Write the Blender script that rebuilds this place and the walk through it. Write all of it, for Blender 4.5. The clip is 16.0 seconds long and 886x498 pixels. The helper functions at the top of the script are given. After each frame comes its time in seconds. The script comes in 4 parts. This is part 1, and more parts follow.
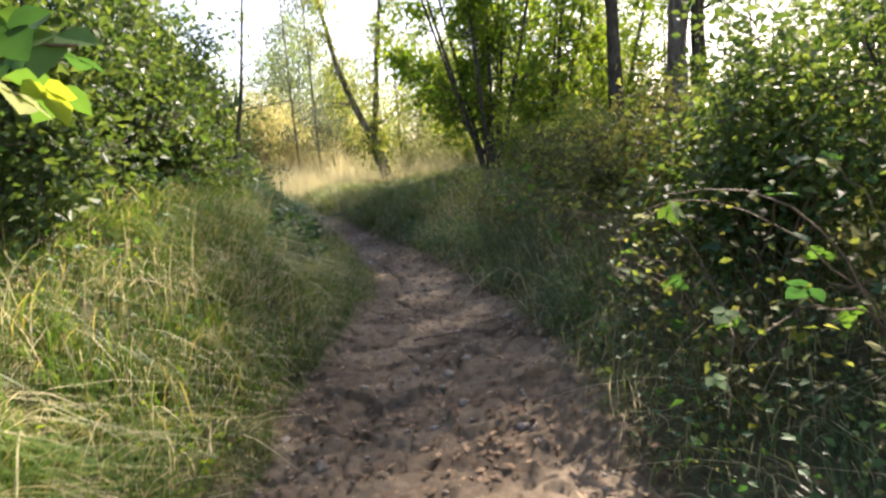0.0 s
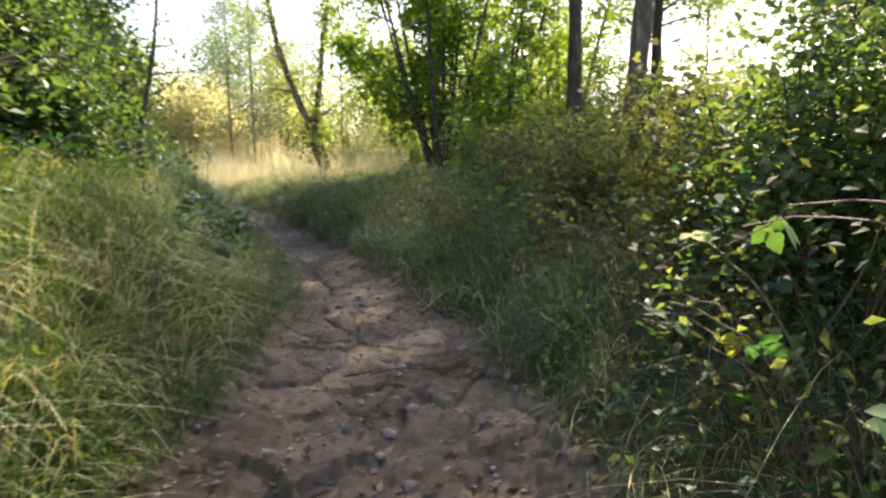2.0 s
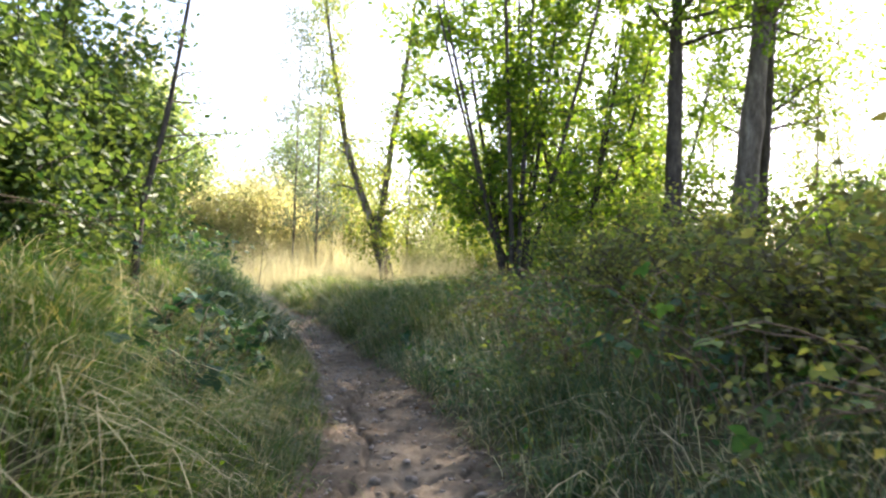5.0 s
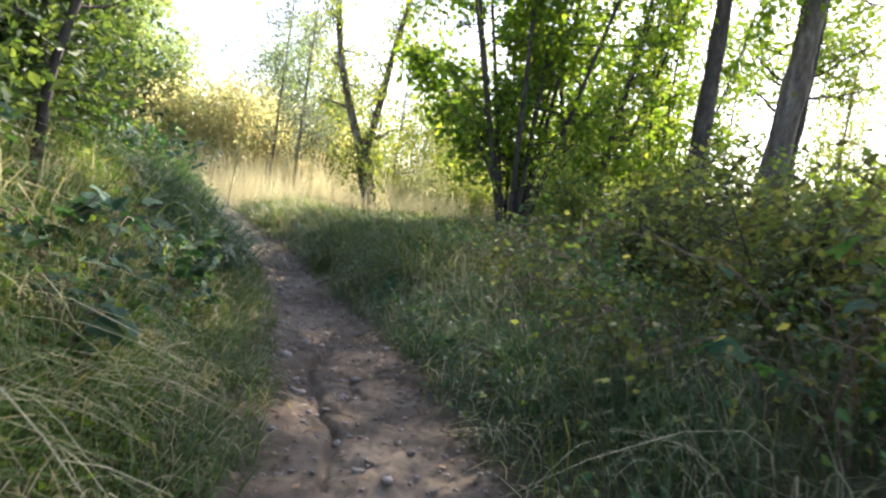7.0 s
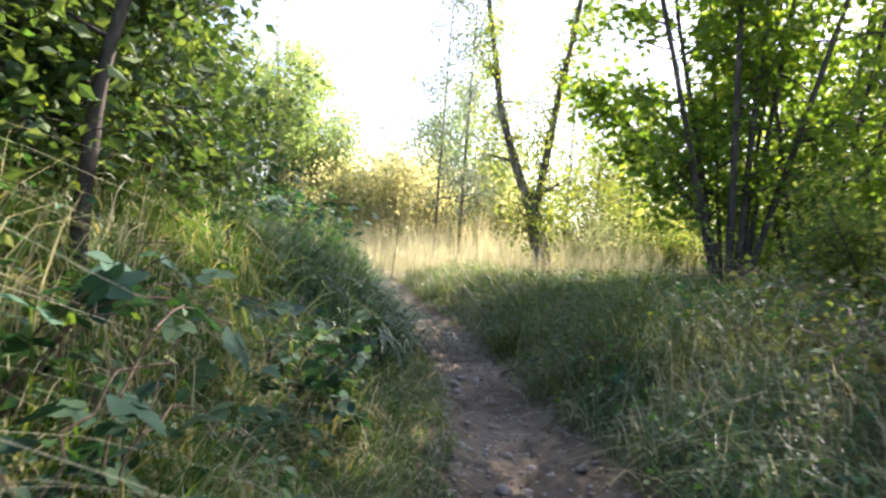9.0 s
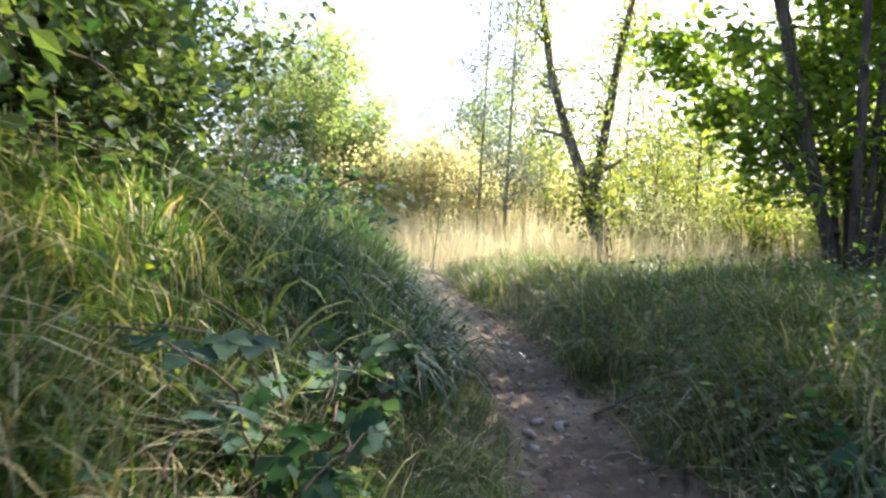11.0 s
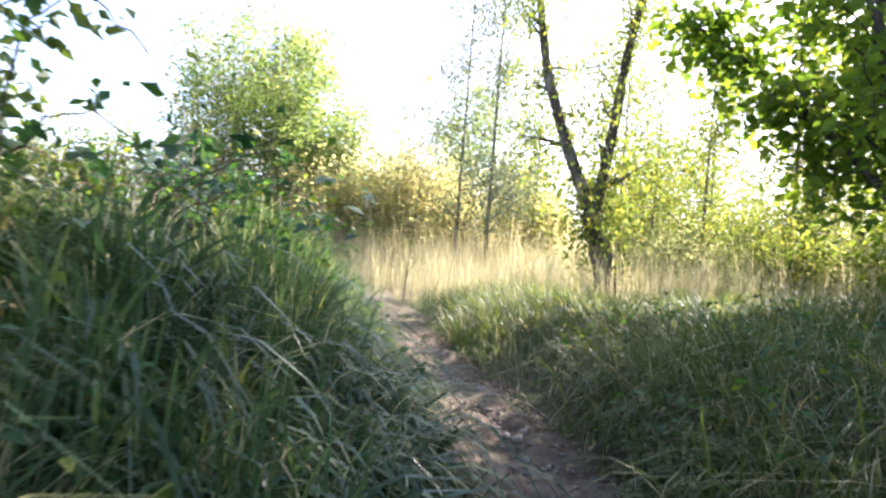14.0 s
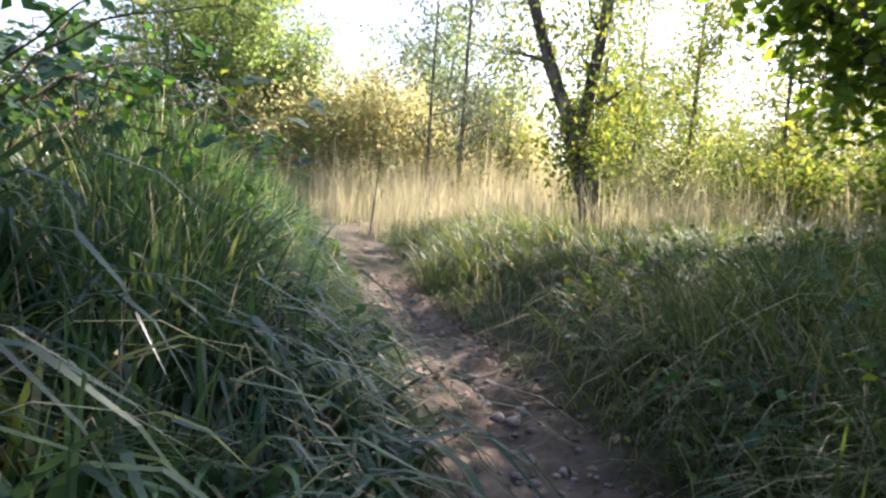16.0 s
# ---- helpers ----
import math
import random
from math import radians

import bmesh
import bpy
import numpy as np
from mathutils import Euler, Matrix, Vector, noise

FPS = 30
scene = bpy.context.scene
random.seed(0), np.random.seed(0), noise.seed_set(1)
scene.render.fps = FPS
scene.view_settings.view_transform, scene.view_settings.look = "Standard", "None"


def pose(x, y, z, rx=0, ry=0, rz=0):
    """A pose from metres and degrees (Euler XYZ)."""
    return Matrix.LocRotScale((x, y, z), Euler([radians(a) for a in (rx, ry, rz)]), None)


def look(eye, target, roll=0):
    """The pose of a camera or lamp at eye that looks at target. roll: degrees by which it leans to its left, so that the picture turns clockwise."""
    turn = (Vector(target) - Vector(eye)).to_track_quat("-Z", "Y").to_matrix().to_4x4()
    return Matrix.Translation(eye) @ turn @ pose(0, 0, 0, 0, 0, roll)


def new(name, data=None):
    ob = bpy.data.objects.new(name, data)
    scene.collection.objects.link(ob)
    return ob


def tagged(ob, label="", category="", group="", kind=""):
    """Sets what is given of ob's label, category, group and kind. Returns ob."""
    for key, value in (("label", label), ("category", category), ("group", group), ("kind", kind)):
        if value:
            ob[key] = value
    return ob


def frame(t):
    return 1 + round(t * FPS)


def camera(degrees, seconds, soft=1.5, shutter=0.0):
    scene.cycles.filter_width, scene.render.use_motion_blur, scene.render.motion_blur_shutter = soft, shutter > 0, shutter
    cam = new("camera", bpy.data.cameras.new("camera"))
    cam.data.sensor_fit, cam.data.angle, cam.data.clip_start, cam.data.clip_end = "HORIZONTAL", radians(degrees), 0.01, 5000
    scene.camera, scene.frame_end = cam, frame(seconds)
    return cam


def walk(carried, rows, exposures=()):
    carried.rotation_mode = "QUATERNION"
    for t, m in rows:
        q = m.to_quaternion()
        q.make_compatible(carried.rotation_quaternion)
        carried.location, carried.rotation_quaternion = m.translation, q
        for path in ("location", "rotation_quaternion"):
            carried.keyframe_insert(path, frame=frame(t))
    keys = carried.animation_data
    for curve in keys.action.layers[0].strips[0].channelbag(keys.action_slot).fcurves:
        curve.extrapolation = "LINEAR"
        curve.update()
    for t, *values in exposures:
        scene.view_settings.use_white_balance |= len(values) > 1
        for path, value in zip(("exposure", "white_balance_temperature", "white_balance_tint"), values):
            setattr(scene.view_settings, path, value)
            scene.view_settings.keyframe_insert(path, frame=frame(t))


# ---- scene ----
cam = camera(68, 16.0, soft=2.4, shutter=0.5)
PATH = [
    (0, (2.237, 3.343, 1.652), (2.225, 5.324, 1.375), -6.06),
    (0.5, (2.186, 3.575, 1.619), (2.209, 5.571, 1.496), -6.28),
    (1, (2.148, 3.992, 1.572), (2.169, 5.991, 1.618), -3.71),
    (1.5, (2.165, 4.326, 1.578), (2.217, 6.307, 1.307), -2.84),
    (2, (2.161, 4.629, 1.530), (2.344, 6.602, 1.255), -1.63),
    (2.5, (2.170, 4.882, 1.515), (2.428, 6.853, 1.293), -1.98),
    (3, (2.154, 5.194, 1.509), (2.405, 7.176, 1.411), -2.04),
    (3.5, (2.149, 5.659, 1.451), (2.270, 7.654, 1.523), -0.98),
    (4, (2.163, 6.060, 1.444), (2.206, 8.059, 1.490), -2.10),
    (6.5, (1.946, 8.041, 1.419), (1.948, 10.040, 1.490), 7.87),
    (7, (1.883, 8.389, 1.396), (1.963, 10.383, 1.271), 8.05),
    (7.5, (1.805, 8.872, 1.369), (1.768, 10.870, 1.276), 6.94),
    (8, (1.688, 9.418, 1.361), (1.491, 11.407, 1.296), 5.09),
    (8.5, (1.561, 9.943, 1.330), (1.236, 11.916, 1.313), 4.93),
    (9, (1.437, 10.408, 1.306), (1.009, 12.361, 1.322), 3.72),
    (9.5, (1.298, 10.839, 1.290), (0.842, 12.786, 1.296), 2.92),
    (10, (1.174, 11.282, 1.284), (0.645, 13.211, 1.270), 0.97),
    (12.5, (0.569, 13.254, 1.274), (0.010, 15.174, 1.248), 4.88),
    (13, (0.471, 13.590, 1.283), (-0.070, 15.515, 1.278), 2.89),
    (13.5, (0.359, 14.069, 1.278), (-0.162, 16.000, 1.307), 3.87),
    (14, (0.245, 14.495, 1.283), (-0.226, 16.438, 1.343), 3.78),
    (14.5, (0.174, 14.859, 1.284), (-0.218, 16.820, 1.282), 3.54),
    (15, (0.109, 15.177, 1.270), (-0.264, 17.141, 1.202), 3.80),
    (15.5, (0.047, 15.358, 1.281), (-0.317, 17.321, 1.167), 3.76),
    (16, (0.010, 15.482, 1.275), (-0.361, 17.441, 1.130), 3.35),
]
walk(cam, [(t, look(eye, target, roll)) for t, eye, target, roll in PATH],
     exposures=[(0, 1.95, 6860, 23), (2.5, 2.2, 6760, 21), (4, 2.35, 6610, 20), (6.5, 2.4, 6560, 20), (7, 2.3, 6330, 23), (8.5, 2.4, 6280, 23), (10, 2.35, 6250, 25), (12.5, 2.65, 6130, 26), (14.5, 2.3, 6150, 27), (16, 2.0, 6120, 30)])

# ---- light ----
SUN_AZ, SUN_EL = radians(30), radians(42)      # clockwise from +y; above the horizon
sun_way = Vector((math.sin(SUN_AZ) * math.cos(SUN_EL), math.cos(SUN_AZ) * math.cos(SUN_EL), math.sin(SUN_EL)))
world = bpy.data.worlds.new("world")
scene.world = world
world.use_nodes = True
wn = world.node_tree.nodes
sky = wn.new("ShaderNodeTexSky")
sky.sky_type, sky.sun_disc = "NISHITA", False
sky.sun_elevation, sky.sun_rotation = SUN_EL, SUN_AZ
sky.dust_density, sky.air_density, sky.ozone_density = 1.7, 1.0, 0.6
wn["Background"].inputs["Strength"].default_value = 0.105
world.node_tree.links.new(sky.outputs[0], wn["Background"].inputs[0])
lamp = bpy.data.lights.new("sun", "SUN")
lamp.energy, lamp.angle, lamp.color = 5.0, radians(0.6), (1.0, 0.93, 0.8)
sun = new("sun", lamp)
sun.matrix_world = look(sun_way * 60, (0, 0, 0))


# ---- materials ----
def nodes_of(name):
    m = bpy.data.materials.new(name)
    m.use_nodes = True
    t = m.node_tree
    t.nodes.clear()
    return m, t, t.nodes.new("ShaderNodeOutputMaterial")


def ramp(t, fac, stops):
    r = t.nodes.new("ShaderNodeValToRGB")
    els = r.color_ramp.elements
    while len(els) < len(stops):
        els.new(0.5)
    for e, (p, c) in zip(els, stops):
        e.position, e.color = p, (*c, 1)
    t.links.new(fac, r.inputs[0])
    return r.outputs[0]


def noise_tex(t, scale, detail=4, rough=0.6):
    c = t.nodes.new("ShaderNodeTexCoord")
    n = t.nodes.new("ShaderNodeTexNoise")
    n.inputs["Scale"].default_value, n.inputs["Detail"].default_value, n.inputs["Roughness"].default_value = scale, detail, rough
    t.links.new(c.outputs["Object"], n.inputs["Vector"])
    return n.outputs["Fac"]


def mixed(t, fac, a, b, mode="MIX"):
    m = t.nodes.new("ShaderNodeMix")
    m.data_type, m.blend_type = "RGBA", mode
    for sock, v in ((m.inputs[0], fac), (m.inputs[6], a), (m.inputs[7], b)):
        if isinstance(v, bpy.types.NodeSocket):
            t.links.new(v, sock)
        else:
            sock.default_value = v if not isinstance(v, tuple) else (*v, 1)
    return m.outputs[2]


def leafy(name, stops, through_col, share=0.45, rough=0.5, single=False):
    """A thin leaf or blade: gloss on top, light coming through."""
    m, t, out = nodes_of(name)
    if single:
        r = t.nodes.new("ShaderNodeObjectInfo").outputs["Random"]
    else:
        r = t.nodes.new("ShaderNodeNewGeometry").outputs["Random Per Island"]
    col = ramp(t, r, [(p, (c[0] * 1.02, c[1], c[2] * 1.12)) for p, c in stops])
    big = noise_tex(t, 1.1, 2)
    col = mixed(t, 0.55, col, ramp(t, big, [(0.3, (0.55, 0.6, 0.5)), (0.7, (1.25, 1.2, 1.0))]), "MULTIPLY")
    fine = noise_tex(t, 60, 2)
    col = mixed(t, 0.35, col, ramp(t, fine, [(0.3, (0.65, 0.65, 0.6)), (0.7, (1.2, 1.2, 1.1))]), "MULTIPLY")
    p = t.nodes.new("ShaderNodeBsdfPrincipled")
    p.inputs["Roughness"].default_value = rough
    p.inputs["Specular IOR Level"].default_value = 0.25
    t.links.new(col, p.inputs["Base Color"])
    tr = t.nodes.new("ShaderNodeBsdfTranslucent")
    t.links.new(mixed(t, 1.0, col, through_col, "MULTIPLY"), tr.inputs[0])
    mix = t.nodes.new("ShaderNodeMixShader")
    mix.inputs[0].default_value = share
    t.links.new(p.outputs[0], mix.inputs[1])
    t.links.new(tr.outputs[0], mix.inputs[2])
    t.links.new(mix.outputs[0], out.inputs[0])
    return m


def solid(name, stops, scale, rough=0.85, bump=0.3, fine=40.0, stretch=None):
    m, t, out = nodes_of(name)
    c = t.nodes.new("ShaderNodeTexCoord")
    mp = t.nodes.new("ShaderNodeMapping")
    mp.inputs["Scale"].default_value = stretch or (1, 1, 1)
    t.links.new(c.outputs["Object"], mp.inputs[0])
    n1, n2 = t.nodes.new("ShaderNodeTexNoise"), t.nodes.new("ShaderNodeTexNoise")
    for n, s in ((n1, scale), (n2, fine)):
        n.inputs["Scale"].default_value, n.inputs["Detail"].default_value = s, 5
        t.links.new(mp.outputs[0], n.inputs["Vector"])
    col = ramp(t, n1.outputs["Fac"], stops)
    col = mixed(t, 0.5, col, ramp(t, n2.outputs["Fac"], [(0.35, (0.55, 0.55, 0.55)), (0.65, (1.3, 1.3, 1.3))]), "MULTIPLY")
    p = t.nodes.new("ShaderNodeBsdfPrincipled")
    p.inputs["Roughness"].default_value = rough
    p.inputs["Specular IOR Level"].default_value = 0.2
    t.links.new(col, p.inputs["Base Color"])
    b = t.nodes.new("ShaderNodeBump")
    b.inputs["Strength"].default_value, b.inputs["Distance"].default_value = bump, 0.02
    t.links.new(n2.outputs["Fac"], b.inputs["Height"])
    t.links.new(b.outputs[0], p.inputs["Normal"])
    t.links.new(p.outputs[0], out.inputs[0])
    return m


def earth_mat():
    """Trodden loam on the path, dark litter and mossy soil beside it, told apart by the ground's own 'trodden' value."""
    m, t, out = nodes_of("earth")
    at = t.nodes.new("ShaderNodeAttribute")
    at.attribute_name = "trodden"
    n1, n2, n3 = noise_tex(t, 1.3, 4), noise_tex(t, 14, 6, 0.7), noise_tex(t, 90, 4, 0.7)
    path = ramp(t, n1, [(0.3, (0.072, 0.054, 0.034)), (0.5, (0.128, 0.1, 0.066)), (0.72, (0.225, 0.18, 0.122))])
    path = mixed(t, 0.6, path, ramp(t, n2, [(0.3, (0.5, 0.47, 0.45)), (0.68, (1.3, 1.28, 1.25))]), "MULTIPLY")
    path = mixed(t, 0.5, path, ramp(t, n3, [(0.3, (0.6, 0.6, 0.6)), (0.7, (1.25, 1.25, 1.25))]), "MULTIPLY")
    soil = ramp(t, n2, [(0.3, (0.035, 0.03, 0.018)), (0.55, (0.07, 0.065, 0.03)), (0.75, (0.13, 0.11, 0.055))])
    col = mixed(t, at.outputs["Fac"], soil, path)
    p = t.nodes.new("ShaderNodeBsdfPrincipled")
    p.inputs["Roughness"].default_value = 0.9
    p.inputs["Specular IOR Level"].default_value = 0.2
    t.links.new(col, p.inputs["Base Color"])
    b = t.nodes.new("ShaderNodeBump")
    b.inputs["Strength"].default_value, b.inputs["Distance"].default_value = 0.7, 0.02
    t.links.new(n2, b.inputs["Height"])
    b2 = t.nodes.new("ShaderNodeBump")
    b2.inputs["Strength"].default_value, b2.inputs["Distance"].default_value = 0.4, 0.006
    t.links.new(n3, b2.inputs["Height"])
    t.links.new(b.outputs[0], b2.inputs["Normal"])
    t.links.new(b2.outputs[0], p.inputs["Normal"])
    t.links.new(p.outputs[0], out.inputs[0])
    return m


EARTH = earth_mat()
YEL = (1.9, 1.75, 0.55)
GRASS = leafy("bank_grass", [(0.0, (0.05, 0.11, 0.02)), (0.5, (0.09, 0.17, 0.035)), (0.8, (0.15, 0.22, 0.05)), (0.9, (0.42, 0.36, 0.17)), (1.0, (0.5, 0.42, 0.24))], (1.5, 1.5, 0.6), 0.4, 0.45)
SEDGE = leafy("sedge_blade", [(0.0, (0.045, 0.095, 0.045)), (0.6, (0.08, 0.15, 0.065)), (0.93, (0.13, 0.2, 0.09)), (1.0, (0.45, 0.43, 0.16))], (1.3, 1.4, 0.7), 0.38, 0.38)
MOUND = leafy("mound_grass", [(0.0, (0.05, 0.095, 0.03)), (0.5, (0.09, 0.14, 0.045)), (0.85, (0.15, 0.185, 0.065)), (1.0, (0.4, 0.34, 0.19))], (1.4, 1.4, 0.65), 0.4, 0.5)
STRAW = leafy("meadow_straw", [(0.0, (0.36, 0.34, 0.18)), (0.3, (0.53, 0.51, 0.29)), (0.7, (0.61, 0.58, 0.36)), (1.0, (0.6, 0.53, 0.34))], (1.15, 1.12, 0.98), 0.5, 0.6)
LITTER = leafy("dead_leaf", [(0.0, (0.08, 0.05, 0.028)), (0.6, (0.17, 0.11, 0.06)), (1.0, (0.36, 0.26, 0.15))], (1.2, 1.0, 0.7), 0.15, 0.7)
# Haze is put into these lightened leaf colours of the far bushes.
HAZED_PALE = leafy("hazed_pale_leaf", [(0.0, (0.3, 0.33, 0.15)), (0.5, (0.42, 0.42, 0.22)), (1.0, (0.52, 0.48, 0.3))], (1.3, 1.25, 0.9), 0.7, 0.6)
HAZEL = leafy("hazel_leaf", [(0.0, (0.06, 0.125, 0.025)), (0.6, (0.105, 0.19, 0.035)), (1.0, (0.19, 0.26, 0.05))], YEL, 0.68, 0.5)
BIRCH = leafy("birch_leaf", [(0.0, (0.09, 0.14, 0.04)), (0.6, (0.15, 0.2, 0.055)), (1.0, (0.28, 0.27, 0.07))], (1.6, 1.6, 0.75), 0.65, 0.5)
# Lightened as well, for the hazy backlight on the meadow's trees.
MEADOW_TREE = leafy("hazed_meadow_tree_leaf", [(0.0, (0.12, 0.19, 0.07)), (0.6, (0.18, 0.26, 0.1)), (1.0, (0.28, 0.33, 0.14))], (1.5, 1.5, 0.85), 0.68, 0.5)
# Birch leaf seen against bright sky: its darker grey is put into the colour.
GREYED_BIRCH = leafy("greyed_birch_leaf", [(0.0, (0.11, 0.15, 0.085)), (0.6, (0.16, 0.2, 0.12)), (1.0, (0.22, 0.25, 0.15))], (1.2, 1.25, 0.95), 0.35, 0.55)
BROAD = leafy("broad_sedge_blade", [(0.0, (0.035, 0.08, 0.042)), (0.6, (0.06, 0.115, 0.06)), (0.9, (0.1, 0.16, 0.085)), (1.0, (0.2, 0.25, 0.14))], (1.25, 1.35, 0.75), 0.35, 0.33)
SCRUB = leafy("scrub_leaf", [(0.0, (0.045, 0.09, 0.03)), (0.6, (0.08, 0.13, 0.045)), (1.0, (0.14, 0.19, 0.06))], (1.6, 1.6, 0.6), 0.4, 0.5)
# Yellow leaf made lighter: the haze over the clearing is in its colour.
HAZED_GOLD = leafy("hazed_golden_leaf", [(0.0, (0.23, 0.29, 0.13)), (0.5, (0.34, 0.37, 0.19)), (1.0, (0.44, 0.43, 0.27))], (1.25, 1.25, 0.85), 0.68, 0.55)
BRAMBLE = leafy("bramble_leaf", [(0.0, (0.03, 0.08, 0.035)), (0.5, (0.05, 0.12, 0.045)), (0.85, (0.09, 0.17, 0.05)), (1.0, (0.28, 0.3, 0.05))], (1.6, 1.8, 0.5), 0.35, 0.55)
BRAMBLE_BIG = leafy("bramble_leaf_near", [(0.0, (0.03, 0.085, 0.05)), (0.5, (0.055, 0.13, 0.055)), (0.8, (0.1, 0.18, 0.05)), (1.0, (0.3, 0.32, 0.06))], (1.6, 1.7, 0.5), 0.45, 0.75, single=True)
BRAMBLE_DULL = leafy("bramble_leaf_shade", [(0.0, (0.025, 0.065, 0.04)), (0.6, (0.04, 0.095, 0.052)), (1.0, (0.075, 0.135, 0.06))], (1.3, 1.5, 0.7), 0.3, 0.8, single=True)
YELLOWING = leafy("yellowing_blade", [(0.0, (0.14, 0.22, 0.06)), (0.6, (0.28, 0.33, 0.09)), (1.0, (0.5, 0.47, 0.2))], (1.3, 1.35, 0.7), 0.4, 0.45)
DRYBUSH = leafy("withered_leaf", [(0.0, (0.06, 0.06, 0.032)), (0.4, (0.095, 0.1, 0.045)), (0.7, (0.12, 0.17, 0.05)), (1.0, (0.26, 0.25, 0.11))], (1.5, 1.5, 0.6), 0.5, 0.7)
BARK = solid("grey_bark", [(0.3, (0.07, 0.055, 0.045)), (0.55, (0.15, 0.125, 0.1)), (0.75, (0.26, 0.23, 0.19))], 7, 0.9, 0.8, 30, (1, 1, 0.35))
DARKBARK = solid("dark_bark", [(0.3, (0.035, 0.028, 0.022)), (0.6, (0.085, 0.07, 0.055)), (0.8, (0.15, 0.13, 0.1))], 8, 0.9, 0.8, 34, (1, 1, 0.35))
FORKBARK = solid("furrowed_bark", [(0.3, (0.045, 0.036, 0.028)), (0.52, (0.12, 0.1, 0.08)), (0.75, (0.27, 0.24, 0.2))], 5, 0.95, 1.0, 26, (1, 1, 0.4))
PALEBARK = solid("pale_willow_bark", [(0.3, (0.2, 0.18, 0.12)), (0.7, (0.38, 0.34, 0.24))], 6, 0.9, 0.4, 30)
CANE = solid("bramble_cane", [(0.3, (0.09, 0.06, 0.04)), (0.7, (0.2, 0.14, 0.08))], 9, 0.7, 0.3, 60)
STONE = solid("pebble_stone", [(0.3, (0.16, 0.13, 0.1)), (0.7, (0.38, 0.33, 0.27))], 9, 0.9, 0.4, 60)

# ---- mesh tools ----
rng = np.random.default_rng(7)


def mesh_of(name, V, F, mat, smooth=False):
    """A mesh from arrays: V (n, 3) and F (m, 3)."""
    V, F = np.asarray(V, np.float32), np.asarray(F, np.int32)
    me = bpy.data.meshes.new(name)
    me.vertices.add(len(V))
    me.vertices.foreach_set("co", V.ravel())
    k = F.shape[1]
    me.loops.add(F.size)
    me.loops.foreach_set("vertex_index", F.ravel())
    me.polygons.add(len(F))
    me.polygons.foreach_set("loop_start", np.arange(0, F.size, k, dtype=np.int32))
    me.polygons.foreach_set("use_smooth", np.full(len(F), smooth))
    me.materials.append(mat)
    me.update(calc_edges=True)
    me.validate()
    return me


def part(name, V, F, mat, parent=None, label="", smooth=False):
    ob = new(name, mesh_of(name, V, F, mat, smooth))
    if parent:
        ob.parent = parent
        ob.matrix_parent_inverse = Matrix.Translation(-Vector(parent.location))
    return tagged(ob, label)


def thing(name, at, label, category, group=""):
    ob = new(name)
    ob.location = at
    ob.empty_display_size = 0.1
    return tagged(ob, label, category, group)


def hash2(ix, iy, k):
    h = np.sin(ix * 127.1 + iy * 311.7 + k * 74.7) * 43758.5453
    return h - np.floor(h)


def vnoise(x, y, k=0):
    ix, iy = np.floor(x), np.floor(y)
    fx, fy = x - ix, y - iy
    fx, fy = fx * fx * (3 - 2 * fx), fy * fy * (3 - 2 * fy)
    a, b = hash2(ix, iy, k), hash2(ix + 1, iy, k)
    c, d = hash2(ix, iy + 1, k), hash2(ix + 1, iy + 1, k)
    return (a + (b - a) * fx) * (1 - fy) + (c + (d - c) * fx) * fy - 0.5


def cells(x, y, k=0):
    """Distance between the nearest and the second nearest of scattered points: small along cracks; and a value per cell."""
    ix, iy = np.floor(x), np.floor(y)
    f1, f2, v = np.full(x.shape, 9.0), np.full(x.shape, 9.0), np.zeros(x.shape)
    for dx in (-1, 0, 1):
        for dy in (-1, 0, 1):
            cx, cy = ix + dx, iy + dy
            d = np.hypot(cx + hash2(cx, cy, k) - x, cy + hash2(cx, cy, k + 5) - y)
            near = d < f1
            f2 = np.where(near, f1, np.minimum(f2, d))
            v = np.where(near, hash2(cx, cy, k + 9), v)
            f1 = np.where(near, d, f1)
    return f2 - f1, v


# ---- the ground ----
LY = [-6, 3, 6.7, 8.5, 10, 11.3, 12.2, 13, 14.4, 15.5, 16.4, 17.6, 18.8, 21, 24.3, 28, 34, 60]
LX = [1.1, 1.1, 1.0, 1.08, 1.16, 1.26, 1.1, 0.92, 0.6, 0.26, -0.02, -0.44, -0.9, -1.9, -3.25, -5.6, -11, -40]
RX = [3.1, 3.05, 3.0, 2.9, 2.72, 2.38, 2.08, 1.92, 1.5, 1.06, 0.76, 0.28, -0.26, -1.32, -2.4, -4.4, -9.5, -38]
TY, TX = [10, 11.3, 13, 15.5, 16.6, 18], [0, 0.36, 0.42, 0.38, 0.3, 0]      # strip of short grass trodden beside the path
GY = [-6, 0, 9.9, 12.5, 14.4, 16.3, 18.5, 20.2, 22.1, 24, 27, 35, 80]
GZ = [-0.05, 0, 0.12, 0.19, 0.2, 0.27, 0.4, 0.46, 0.53, 0.57, 0.6, 0.62, 0.62]
BY = [-6, 5, 10, 14, 17, 20, 23, 26, 30]
BL = [0.9, 1.0, 1.15, 1.15, 0.85, 0.62, 0.45, 0.25, 0.1]      # height of the left bank
BR = [0.55, 0.6, 0.55, 0.42, 0.36, 0.33, 0.33, 0.2, 0.05]         # and of the right one


def step(t):
    t = np.clip(t, 0, 1)
    return t * t * (3 - 2 * t)


